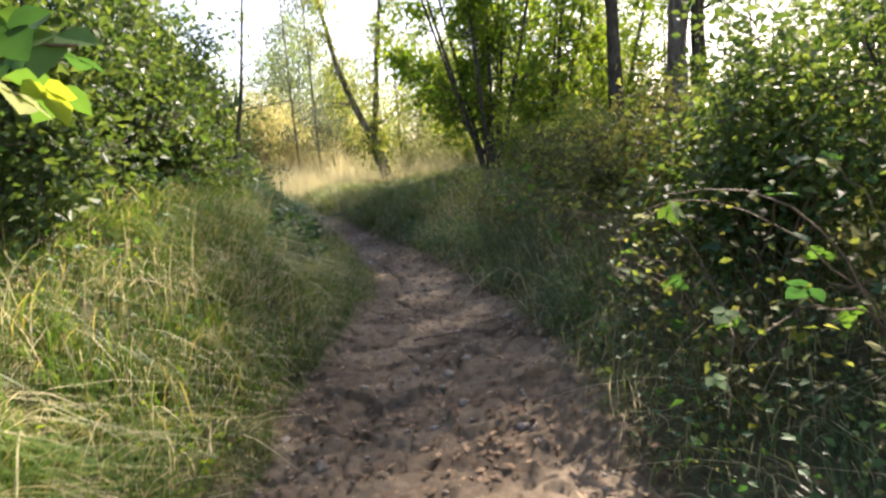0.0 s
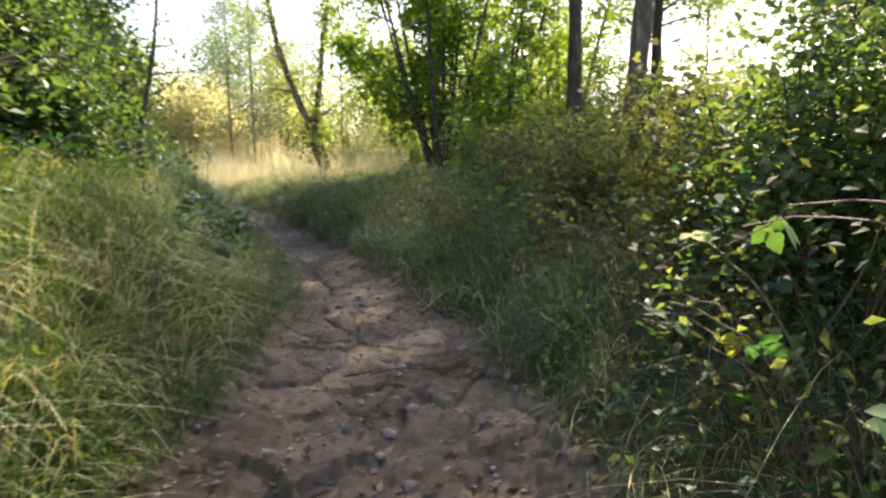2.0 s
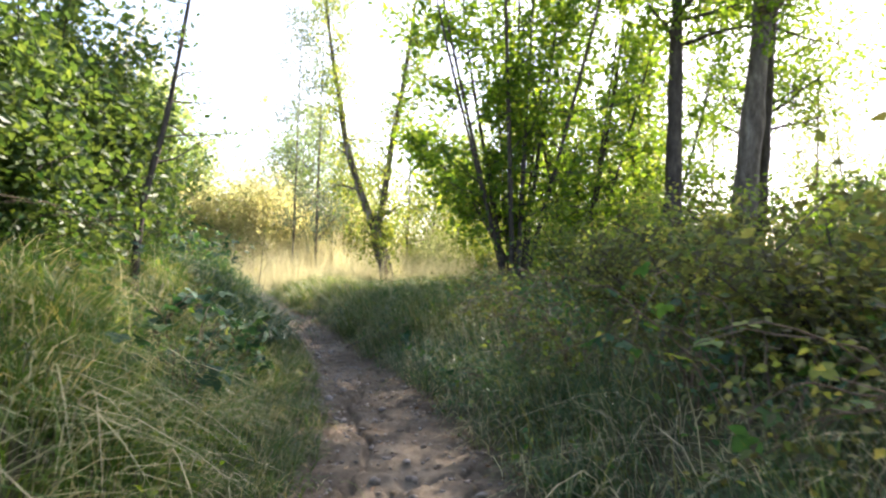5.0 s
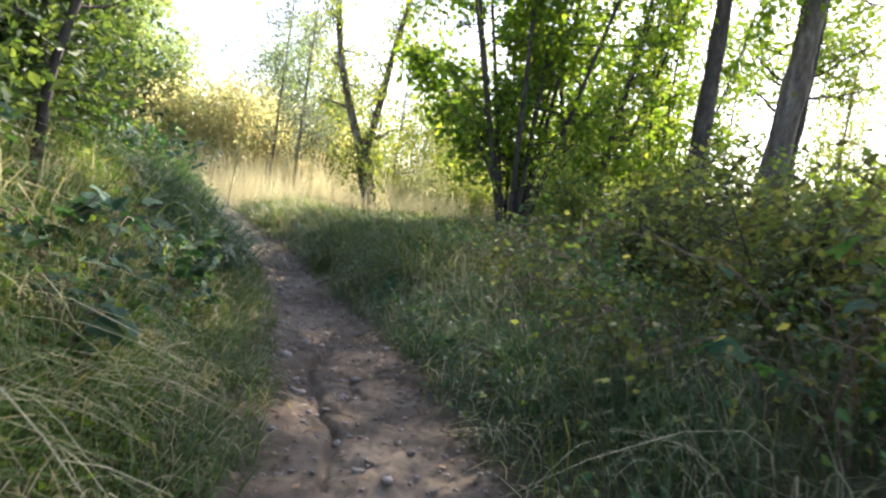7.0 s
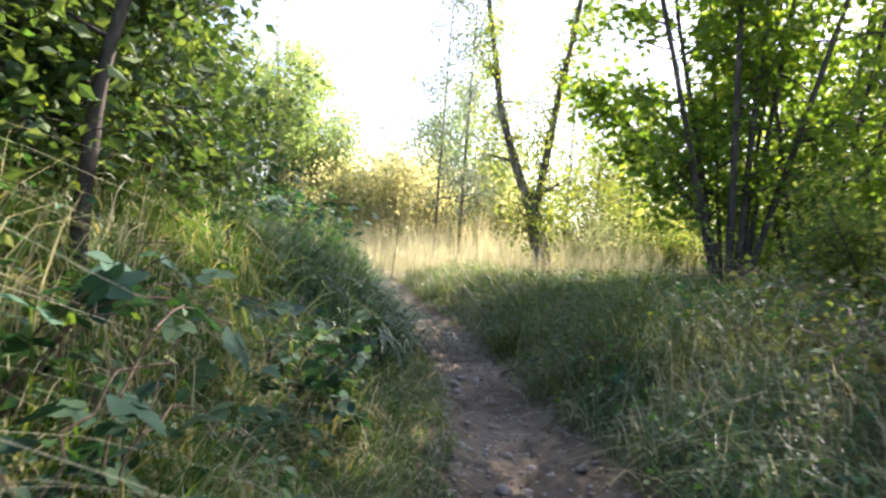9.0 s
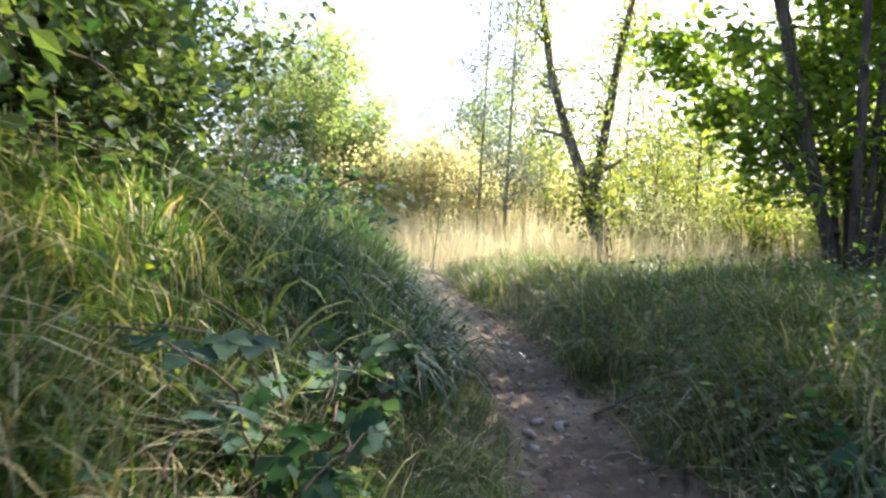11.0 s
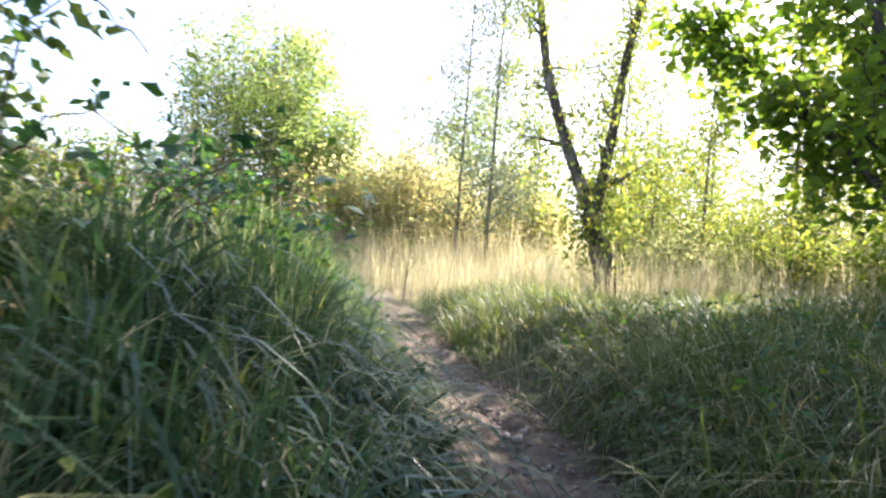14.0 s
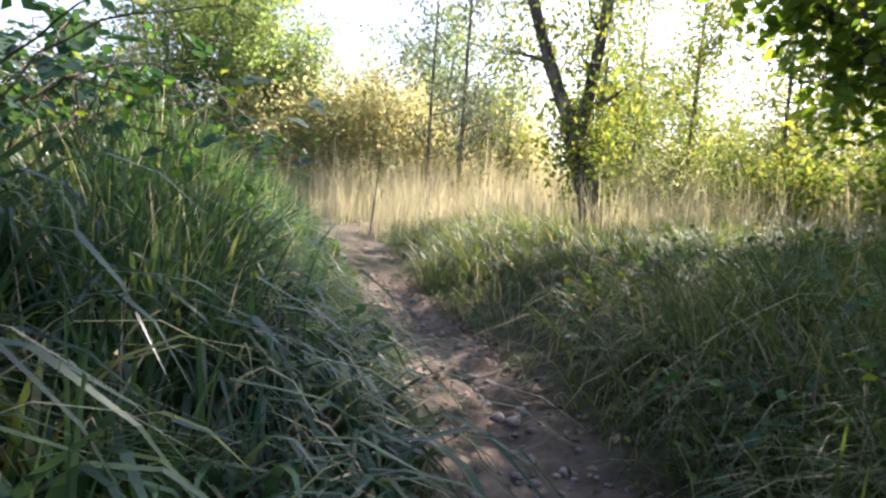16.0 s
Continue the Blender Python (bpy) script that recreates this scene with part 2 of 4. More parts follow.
def ground_z(x, y):
    """Height of the ground and how trodden it is (0 to 1)."""
    x, y = np.asarray(x, float), np.asarray(y, float)
    lx, rx = np.interp(y, LY, LX), np.interp(y, LY, RX)
    wob = 0.12 * vnoise(x * 2 + 7, y * 2.3, 3) + 0.08 * vnoise(x * 6, y * 6, 4)
    left, right = lx - x + wob, x - rx + wob
    z = np.interp(y, GY, GZ)
    left_foot = left - np.interp(y, TY, TX) * 1.45
    z = z + np.interp(y, BY, BL) * step(left_foot / 1.5) + 0.15 * step((left - 1.2) / 4)
    z = z + np.interp(y, BY, BR) * step(right / 1.6) + 0.12 * step((right - 1) / 5)
    far = step((np.hypot(x, y - 14) - 30) / 60)
    z = z + 0.22 * vnoise(x * 0.5, y * 0.5, 1) * step(np.maximum(left, right) / 1.5) + far * 1.5 * vnoise(x * 0.03, y * 0.03, 2)
    z = z + 0.05 * vnoise(x * 3, y * 3, 5) * step(np.maximum(left, right) / 0.5)
    tread = step(1 - np.maximum(left, right) / 0.28)
    near = tread * step((30 - y) / 4)
    crack, block = cells(x * 3.1 + 0.4 * vnoise(x * 4, y * 4, 8), y * 2.7 + 0.4 * vnoise(x * 4, y * 4, 9), 1)
    crack2, block2 = cells(x * 9, y * 8, 2)
    rough = 0.035 * vnoise(x * 2.2, y * 2.2, 6) + 0.022 * (block - 0.5) + 0.016 * (block2 - 0.5) + 0.016 * vnoise(x * 15, y * 15, 7) + 0.03 * vnoise(x * 5, y * 5, 11)
    rough = rough - 0.06 * step(1 - crack / 0.085) * step(vnoise(x * 1.3, y * 1.3, 16) * 4 + 0.6) - 0.014 * step(1 - crack2 / 0.1)
    rough = rough * (1.05 + 0.35 * step((9.2 - y) / 2)) + 0.05 * (block - 0.5) * step((9.2 - y) / 2) + 0.02 * vnoise(x * 9, y * 9, 14) + 0.012 * vnoise(x * 22, y * 22, 15)
    rut = x - np.interp(y, [9, 11, 13, 15], [1.85, 1.6, 1.35, 1.0]) + 0.25 * vnoise(y * 1.7, y * 0 + 3, 12) + 0.1 * vnoise(y * 6, y * 0 + 3, 13)
    rough = rough - 0.06 * step(1 - np.abs(rut) / 0.035) * step((y - 9.5) / 0.5) * step((15 - y) / 1)
    mid = (x - (lx + rx) / 2) / np.maximum(0.3, (rx - lx) / 2)
    rough = rough - 0.03 * (1 - np.clip(mid * mid, 0, 1))
    return z + near * rough, tread


def axis(lo, hi, fine, far):
    mid = np.arange(lo, hi + 1e-6, fine)
    out = fine * np.cumsum(1.22 ** np.arange(1, 60))
    out = out[out < far]
    return np.concatenate([lo - out[::-1], mid, hi + out])


gx, gy = axis(-1.6, 3.3, 0.021, 600), axis(5.6, 20.5, 0.025, 600)
X, Y = np.meshgrid(gx, gy)
Z, TR = ground_z(X, Y)
n_x, n_y = len(gx), len(gy)
q = (np.arange(n_y - 1)[:, None] * n_x + np.arange(n_x - 1)[None]).ravel()
ground = tagged(new("ground", mesh_of("ground", np.stack([X, Y, Z], -1).reshape(-1, 3), np.stack([q, q + 1, q + n_x + 1, q + n_x], 1), EARTH, True)),
                "cracked brown earth footpath between grown-over banks", "ground", kind="structure")
ground.data.attributes.new("trodden", "FLOAT", "POINT").data.foreach_set("value", TR.ravel().astype(np.float32))


# ---- plants: building blocks ----
def blades(root, h, w, turn, bend, segs=3, hang=False, r=rng):
    """Tapered, arching blades. root (n, 3); the rest (n,)."""
    n = len(root)
    s = np.linspace(0, 1, segs + 1)[None, :]
    out = 0.62 * (h * bend)[:, None] * s ** 2
    up = h[:, None] * (s - 0.52 * np.minimum(bend, 2.0)[:, None] * s ** 2.2)
    if hang:      # rising, arching over and drooping at the tip
        out = 0.55 * (h * np.minimum(bend, 1.3))[:, None] * s ** 1.4
        up = h[:, None] * (0.95 * s - 0.52 * bend[:, None] * s ** 2.6)
    dx, dy = np.cos(turn)[:, None], np.sin(turn)[:, None]
    side = turn + np.pi / 2 + r.normal(0, 0.5, n)
    half = 0.5 * w[:, None] * (1 - s ** 1.7) * (0.6 + 0.9 * np.minimum(s * 3, 0.5))
    cx, cy, cz = root[:, 0:1] + out * dx, root[:, 1:2] + out * dy, root[:, 2:3] + up
    ox, oy = half * np.cos(side)[:, None], half * np.sin(side)[:, None]
    L = np.stack([cx - ox, cy - oy, cz], -1)[:, :-1]
    R = np.stack([cx + ox, cy + oy, cz], -1)[:, :-1]
    tip = np.stack([cx, cy, cz], -1)[:, -1:]
    V = np.concatenate([np.stack([L, R], 2).reshape(n, -1, 3), tip], 1)
    k = 2 * segs + 1
    f = []
    for i in range(segs - 1):
        a = 2 * i
        f += [(a, a + 1, a + 3), (a, a + 3, a + 2)]
    f.append((2 * segs - 2, 2 * segs - 1, 2 * segs))
    F = (np.array(f)[None] + (np.arange(n) * k)[:, None, None]).reshape(-1, 3)
    return V.reshape(-1, 3), F


LEAF4 = (np.array([(0, 0, 0), (0.3, 0.42, 0.07), (0, 1, -0.06), (-0.3, 0.42, 0.07)]), np.array([(0, 1, 2), (0, 2, 3)]))
LEAF5 = (np.array([(0, 0, 0), (0.32, 0.4, 0.07), (0.16, 0.8, 0.02), (0, 1.05, -0.1), (-0.32, 0.45, 0.07), (0, 0.5, 0)]), np.array([(5, 0, 1), (5, 1, 3), (5, 3, 4), (5, 4, 0)]))
LEAF7 = (np.array([(0, 0, 0), (0.27, 0.22, 0.05), (0.36, 0.5, 0.08), (0.2, 0.82, 0.02), (0, 1.05, -0.1), (-0.2, 0.82, 0.02), (-0.36, 0.5, 0.08), (-0.27, 0.22, 0.05), (0, 0.5, 0)]),
         np.array([(8, 0, 1), (8, 1, 2), (8, 2, 3), (8, 3, 4), (8, 4, 5), (8, 5, 6), (8, 6, 7), (8, 7, 0)]))


def leaves(at, size, shape=LEAF4, droop=0.4, flat=0.6, r=rng):
    """Leaves at the points, each turned its own way."""
    n = len(at)
    a = r.uniform(0, 2 * np.pi, n)
    along = np.stack([np.cos(a), np.sin(a), r.normal(-droop, 0.45, n)], 1)
    along /= np.linalg.norm(along, axis=1)[:, None]
    up = r.normal(0, 1, (n, 3)) * (1 - flat) + np.array([0, 0, 1.0]) * flat
    side = np.cross(along, up)
    side /= np.linalg.norm(side, axis=1)[:, None] + 1e-9
    top = np.cross(side, along)
    T, F = shape
    V = at[:, None] + size[:, None, None] * (T[None, :, 0:1] * side[:, None] + T[None, :, 1:2] * along[:, None] + T[None, :, 2:3] * top[:, None])
    return V.reshape(-1, 3), (F[None] + (np.arange(n) * len(T))[:, None, None]).reshape(-1, 3)


def joined(*pairs):
    V, F, k = [], [], 0
    for v, f in pairs:
        V.append(v)
        F.append(np.asarray(f) + k)
        k += len(v)
    return np.concatenate(V), np.concatenate(F)


def tube(pts, radii, sides=7, knobs=0.0, r=rng):
    """A tapered tube along a bent line."""
    pts, radii = np.asarray(pts, float), np.asarray(radii, float)
    d = np.gradient(pts, axis=0)
    d /= np.linalg.norm(d, axis=1)[:, None] + 1e-9
    ref = np.where(np.abs(d[:, 2:3]) > 0.9, np.array([[1.0, 0, 0]]), np.array([[0, 0, 1.0]]))
    ref = np.tile(ref[0], (len(pts), 1))
    u = np.cross(d, ref)
    u /= np.linalg.norm(u, axis=1)[:, None] + 1e-9
    v = np.cross(d, u)
    a = np.linspace(0, 2 * np.pi, sides, endpoint=False)
    rad = radii[:, None] * (1 + knobs * r.normal(0, 1, (len(pts), sides)))
    V = pts[:, None] + rad[..., None] * (np.cos(a)[None, :, None] * u[:, None] + np.sin(a)[None, :, None] * v[:, None])
    n = len(pts)
    i, j = np.meshgrid(np.arange(n - 1), np.arange(sides), indexing="ij")
    p, q2 = (i * sides + j).ravel(), (i * sides + (j + 1) % sides).ravel()
    F = np.concatenate([np.stack([p, q2, q2 + sides], 1), np.stack([p, q2 + sides, p + sides], 1)])
    V = np.concatenate([V.reshape(-1, 3), pts[-1:]])
    j = np.arange(sides)
    cap = np.stack([(n - 1) * sides + j, (n - 1) * sides + (j + 1) % sides, np.full(sides, n * sides)], 1)
    return V, np.concatenate([F, cap])


def bent(p, d, length, n, wander, lift, r):
    p, d = np.array(p, float), np.array(d, float)
    d /= np.linalg.norm(d)
    out = [p]
    for _ in range(n):
        d = d + r.normal(0, wander, 3) + np.array([0, 0, lift])
        d /= np.linalg.norm(d)
        out.append(out[-1] + d * length / n)
    return np.array(out)


def smooth_line(pts, n):
    """A line of n points through the given ones."""
    pts = np.asarray(pts, float)
    t = np.linspace(0, len(pts) - 1, n)
    i = np.clip(t.astype(int), 0, len(pts) - 2)
    f = (t - i)[:, None]
    pad = np.concatenate([pts[:1] * 2 - pts[1:2], pts, pts[-1:] * 2 - pts[-2:-1]])
    a, b, c, d = pad[i], pad[i + 1], pad[i + 2], pad[i + 3]
    return 0.5 * (2 * b + (c - a) * f + (2 * a - 5 * b + 4 * c - d) * f ** 2 + (3 * b - a - 3 * c + d) * f ** 3)


def branching(stem, r0, count, lo, length, rise, twigs, r, spread=1.0, fine=1):
    """Limbs off a stem, and twigs off the limbs: tube meshes, and the points where leaves grow."""
    tubes, tips = [], []
    n = len(stem)
    for k in range(count):
        f = lo + (1 - lo) * (k + r.uniform(0, 1)) / count
        i = min(n - 1, int(f * (n - 1)))
        a = r.uniform(0, 2 * np.pi)
        d = np.array([np.cos(a) * spread, np.sin(a) * spread, rise + r.normal(0, 0.2)])
        L = length * r.uniform(0.55, 1.15) * (1.25 - 0.6 * f)
        limb = bent(stem[i], d, L, 6, 0.16, 0.02, r)
        rad = max(0.006, r0 * (1 - 0.75 * f) * 0.45)
        tubes.append(tube(limb[::1 if fine else 2], np.linspace(rad, 0.004, 7)[::1 if fine else 2], 5 if fine else 3))
        tips.append(limb[2:])
        for _ in range(twigs):
            j = r.integers(1, 6)
            tw = bent(limb[j], limb[j] - limb[j - 1] + r.normal(0, 0.9, 3) * L / 6, L * r.uniform(0.25, 0.5), 4, 0.25, -0.02, r)
            tubes.append(tube(tw[::1 if fine > 1 else 2], np.linspace(rad * 0.35 + 0.002, 0.002, 5)[::1 if fine > 1 else 2], 3))
            tips.append(tw[1:])
    return tubes, np.concatenate(tips) if tips else np.zeros((0, 3))


def crown_of(tips, per, spread, size, r, shape=LEAF4, droop=0.4):
    at = np.repeat(tips, per, axis=0) + r.normal(0, spread, (len(tips) * per, 3))
    return leaves(at, size * r.uniform(0.6, 1.25, len(at)), shape, droop, 0.5, r)


def tree(name, label, category, at, stems, bark, leaf, seed, limbs=16, lo=0.35, length=1.6, rise=0.35, twigs=4, per=5, spread=0.14, size=0.07, shape=LEAF4, group="", droop=0.4, spread_dir=1.0, split=True, fine=1):
    """stems: lists of (points, radius at the foot, radius at the top)."""
    r = np.random.default_rng(seed)
    root = thing(name, at, label, category, group)
    tips = []
    for i, (pts, r0, r1) in enumerate(stems):
        line = smooth_line(pts, 14 + 3 * len(pts))
        rad = np.linspace(r0, r1, len(line)) * (1 + 0.06 * r.normal(0, 1, len(line)))
        stem = part("trunk" if i == 0 else "stem", *tube(line, rad, 9 if r0 > 0.06 else 6, 0.05, r), bark, root, smooth=True)
        count = limbs if np.ndim(limbs) == 0 else limbs[i]
        t, p = branching(line, r0, count, lo if np.ndim(lo) == 0 else lo[i], length, rise, twigs, r, spread_dir, fine)
        if split:
            for k in range(count):
                part("limb", *joined(*t[k * (twigs + 1):(k + 1) * (twigs + 1)]), bark, stem, smooth=True)
        elif t:
            tagged(part("twig_spray", *joined(*t), bark, stem, smooth=True), kind="stuff")
        tips.append(p)
    tips = np.concatenate(tips)
    part("crown", *crown_of(tips, per, spread, size, r, shape, droop), leaf, root)
    return root


def on_ground(x, y, sink=0.05):
    return float(ground_z(x, y)[0]) - sink


# ---- trees ----
def forked_tree():
    z = on_ground(0.4, 27.0, 0.1)
    fork = (0.0, 27.15, 2.68)
    tree("forked_tree", "grey-barked tree forking into two slender limbs beside path", "tree", (0.4, 27.0, z),
         [([(0.42, 26.95, z), (0.3, 27.0, 1.5), (0.1, 27.1, 2.2), fork], 0.25, 0.18),
          ([(0.0, 27.15, 2.5), (-0.52, 27.3, 3.8), (-0.97, 27.4, 5.2), (-1.22, 27.4, 6.6), (-1.6, 27.4, 8.8), (-1.75, 27.3, 10.5)], 0.135, 0.035),
          ([(0.05, 27.15, 2.45), (0.26, 27.2, 3.7), (0.48, 27.2, 5.4), (0.72, 26.9, 6.6), (1.0, 26.8, 8.4), (1.2, 26.9, 10.3)], 0.12, 0.035)],
         FORKBARK, BIRCH, 11, limbs=(7, 17, 17), lo=(0.35, 0.04, 0.04), length=1.0, rise=0.4, twigs=6, per=9, spread=0.3, size=0.1, droop=1.0)


forked_tree()


def upright(x, y, h, lean=(0, 0)):
    z = on_ground(x, y, 0.1)
    return (x, y, z), [(x, y, z), (x + lean[0] * 0.3, y + lean[1] * 0.3, z + h * 0.3), (x + lean[0] * 0.65, y + lean[1] * 0.65, z + h * 0.65), (x + lean[0], y + lean[1], z + h)]


for x, y, h, r0, lean, seed, words in ((7.25, 21.7, 14, 0.23, (0.3, 0.2), 21, "tall dark-trunked tree rising out of the undergrowth"),
                                       (8.85, 22.0, 16, 0.33, (1.6, 0.3), 22, "tall thick grey trunk leaning a little, in undergrowth"),
                                       (10.1, 23.6, 17, 0.16, (1.0, 0.3), 23, "slim tall grey trunk beside thicker ones"),
                                       (12.5, 18.5, 8, 0.2, (0.2, 0.3), 24, "tall leafy tree at the back of the thicket"),
                                       (12.0, 27.5, 11, 0.22, (0.2, 0.3), 25, "tall leafy tree at the back of the thicket")):
    p, line = upright(x, y, h, lean)
    tree("tall_tree", words, "tree", p, [(line, r0, 0.05)], DARKBARK if r0 < 0.25 else BARK, HAZEL, seed, limbs=30, lo=0.45, length=3.3, rise=0.2, twigs=7, per=8, spread=0.3, size=0.15, group="tall trees")


def coppice(x, y, seed, label, stems=8, h=8.5, size=0.165, reach=3.2, leaf=HAZEL, limbs=16, per=6, low=0.15, name="coppiced_hazel", length=1.5):
    r = np.random.default_rng(seed)
    z = on_ground(x, y, 0.1)
    lines = []
    for k in range(stems):
        a = 2 * np.pi * (k + r.uniform(-0.3, 0.3)) / stems
        d = reach * r.uniform(0.35, 1.0)
        hh = h * r.uniform(0.75, 1.0)
        c, s = np.cos(a), np.sin(a)
        lines.append(([(x + 0.2 * c, y + 0.2 * s, z), (x + 0.45 * d * c, y + 0.45 * d * s, z + hh * 0.35), (x + 0.8 * d * c, y + 0.8 * d * s, z + hh * 0.7), (x + d * c, y + d * s, z + hh)], r.uniform(0.04, 0.075), 0.012))
    return tree(name, label, "tree", (x, y, z), lines, DARKBARK, leaf, seed, limbs=limbs, lo=low, length=length, rise=0.25, twigs=4, per=per, spread=0.13, size=size)


coppice(3.75, 22.0, 31, "many-stemmed hazel with bright sunlit green leaves", stems=10, h=10.5, per=5, length=1.9, limbs=15)
coppice(5.7, 24.5, 32, "many-stemmed hazel behind others, leaves lit through", stems=8, h=10.5, length=1.9, per=4, limbs=14)
coppice(8.2, 26.5, 33, "many-stemmed hazel behind the tall trunks, leaves lit through", stems=7, h=9, length=1.8, per=4, limbs=13)
# low limb reaching over the path side
part_root = thing("low_branch", (3.6, 22.0, 2.0), "dark drooping hazel limb with broad leaves over the verge", "branch")
limb_line = smooth_line([(3.55, 22.0, 1.6), (3.0, 22.6, 2.7), (2.24, 23.2, 3.75), (1.6, 23.6, 4.5), (1.1, 23.8, 4.9)], 22)
rr = np.random.default_rng(5)
part("limb", *tube(limb_line, np.linspace(0.07, 0.015, 22), 7, 0.05, rr), DARKBARK, part_root, smooth=True)
tb, tp = branching(limb_line, 0.05, 20, 0.2, 1.2, 0.1, 5, rr)
tagged(part("twig_spray", *joined(*tb), DARKBARK, part_root), kind="stuff")
part("foliage", *crown_of(tp, 3, 0.16, 0.15, rr, LEAF7), HAZEL, part_root)

# the thin bare stem on the left bank
tree("thin_sapling", "thin dark sapling nearly bare, on the grassy bank", "tree", (-0.58, 12.8, on_ground(-0.58, 12.8)),
     [([(-0.68, 12.8, on_ground(-0.68, 12.8)), (-0.62, 12.8, 1.9), (-0.44, 12.82, 2.7), (-0.3, 12.85, 3.6), (-0.02, 12.9, 5.6)], 0.04, 0.01)],
     DARKBARK, SCRUB, 41, limbs=12, lo=0.25, length=0.6, rise=0.3, twigs=2, per=2, spread=0.07, size=0.06)


def shrub(x, y, h, wide, seed, leaf, label, size=0.07, stems=9, per=6, limbs=9, bark=DARKBARK, name="shrub", group="", shape=LEAF4, spread=0.13, fine=1, twigs=3):
    r = np.random.default_rng(seed)
    z = on_ground(x, y, 0.08)
    lines = []
    for k in range(stems):
        a = r.uniform(0, 2 * np.pi)
        d, hh = wide * np.sqrt(r.uniform(0.05, 1)), h * r.uniform(0.55, 1.0)
        c, s = np.cos(a), np.sin(a)
        lines.append(([(x + 0.15 * d * c, y + 0.15 * d * s, z), (x + 0.5 * d * c, y + 0.5 * d * s, z + hh * 0.5), (x + d * c, y + d * s, z + hh)], 0.012 + 0.004 * h, 0.004))
    return tree(name, label, "shrub", (x, y, z), lines, bark, leaf, seed, limbs=limbs, lo=0.12, length=0.32 * h * 0.6 + 0.35, rise=0.35, twigs=twigs, per=per, spread=spread, size=size, group=group, shape=shape, split=False, fine=fine)


# left bank shrubs
for x, y, h, w, s in ((-0.9, 8.2, 3.2, 0.9, 51), (-1.7, 10.6, 3.6, 1.1, 52), (-2.2, 13.6, 3.4, 1.2, 53), (-3.4, 14.4, 3.2, 1.2, 54), (-0.6, 5.6, 3.4, 0.9, 55), (-4.4, 12.2, 4.5, 1.5, 56), (-2.6, 16.2, 2.5, 0.8, 49), (-1.25, 12.5, 2.3, 0.6, 46), (-1.5, 13.4, 2.4, 0.6, 47), (-1.9, 14.8, 2.2, 0.7, 48), (-1.0, 11.4, 2.0, 0.5, 45)):
    shrub(x, y, h, w, s, SCRUB, "leafy green shrub crowding the top of the bank", size=0.09, group="bank shrubs", fine=0)
# right side thicket
# the bush at (4.5, 7.9) is added to keep sun off the verge
for x, y, h, w, s, lf in ((5.2, 7.0, 2.2, 1.2, 61, SCRUB), (4.7, 8.8, 1.4, 1.1, 62, DRYBUSH), (4.6, 10.8, 1.2, 1.1, 63, DRYBUSH), (4.5, 12.8, 1.3, 1.1, 64, DRYBUSH), (6.4, 12.4, 1.7, 1.2, 65, SCRUB),
                          (4.4, 15.4, 1.4, 1.0, 66, DRYBUSH), (6.9, 9.6, 3.8, 1.5, 67, SCRUB), (5.6, 15.4, 1.8, 1.2, 68, BIRCH), (7.8, 14.4, 1.8, 1.3, 69, SCRUB), (4.9, 5.0, 2.8, 1.1, 70, SCRUB), (4.5, 7.9, 1.7, 0.8, 56, SCRUB),
                          (4.6, 18.2, 1.7, 1.1, 60, BIRCH), (6.0, 19.6, 1.5, 1.2, 59, SCRUB), (5.2, 20.6, 1.3, 1.1, 57, SCRUB)):
    dry = lf is DRYBUSH
    shrub(x, y, h, w, s, lf, "dark twiggy half-withered thicket bush beside the path" if dry else "tall leafy bush at the back of the thicket", size=0.07, stems=12 if dry else 9, per=4 if dry else 6, limbs=9, group="thicket bushes", fine=0)
# bright young hazel growth behind the tall trunks
for x, y, h, w, s in ((6.6, 24.6, 3.2, 1.3, 161), (8.4, 25.0, 3.4, 1.4, 162), (10.4, 25.4, 3.4, 1.5, 163), (5.0, 25.8, 2.8, 1.2, 164), (12.2, 23.0, 3.2, 1.4, 165), (10.0, 20.6, 2.6, 1.2, 166)):
    shrub(x, y, h, w, s, HAZEL, "young hazel bush with leaves lit yellow-green from behind", size=0.14, stems=8, per=2, limbs=8, group="hazel undergrowth", fine=0, spread=0.2)
# sunlit scrub past the forked tree, its golden leaves lightened for haze
for x, y, h, w, s, lf in ((2.2, 30.5, 2.0, 1.3, 71, HAZED_GOLD), (4.2, 29.5, 2.4, 1.4, 72, BIRCH), (6.4, 31, 2.8, 1.6, 73, HAZED_GOLD), (8.6, 29, 2.6, 1.5, 74, BIRCH), (3.2, 34, 3.0, 1.6, 75, BIRCH), (1.2, 33.5, 2.2, 1.3, 76, HAZED_GOLD), (5.0, 27.2, 1.8, 1.2, 77, HAZED_GOLD), (3.6, 27.0, 1.5, 0.9, 78, BIRCH)):
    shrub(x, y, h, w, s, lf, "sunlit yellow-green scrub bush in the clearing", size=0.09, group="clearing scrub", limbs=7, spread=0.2)
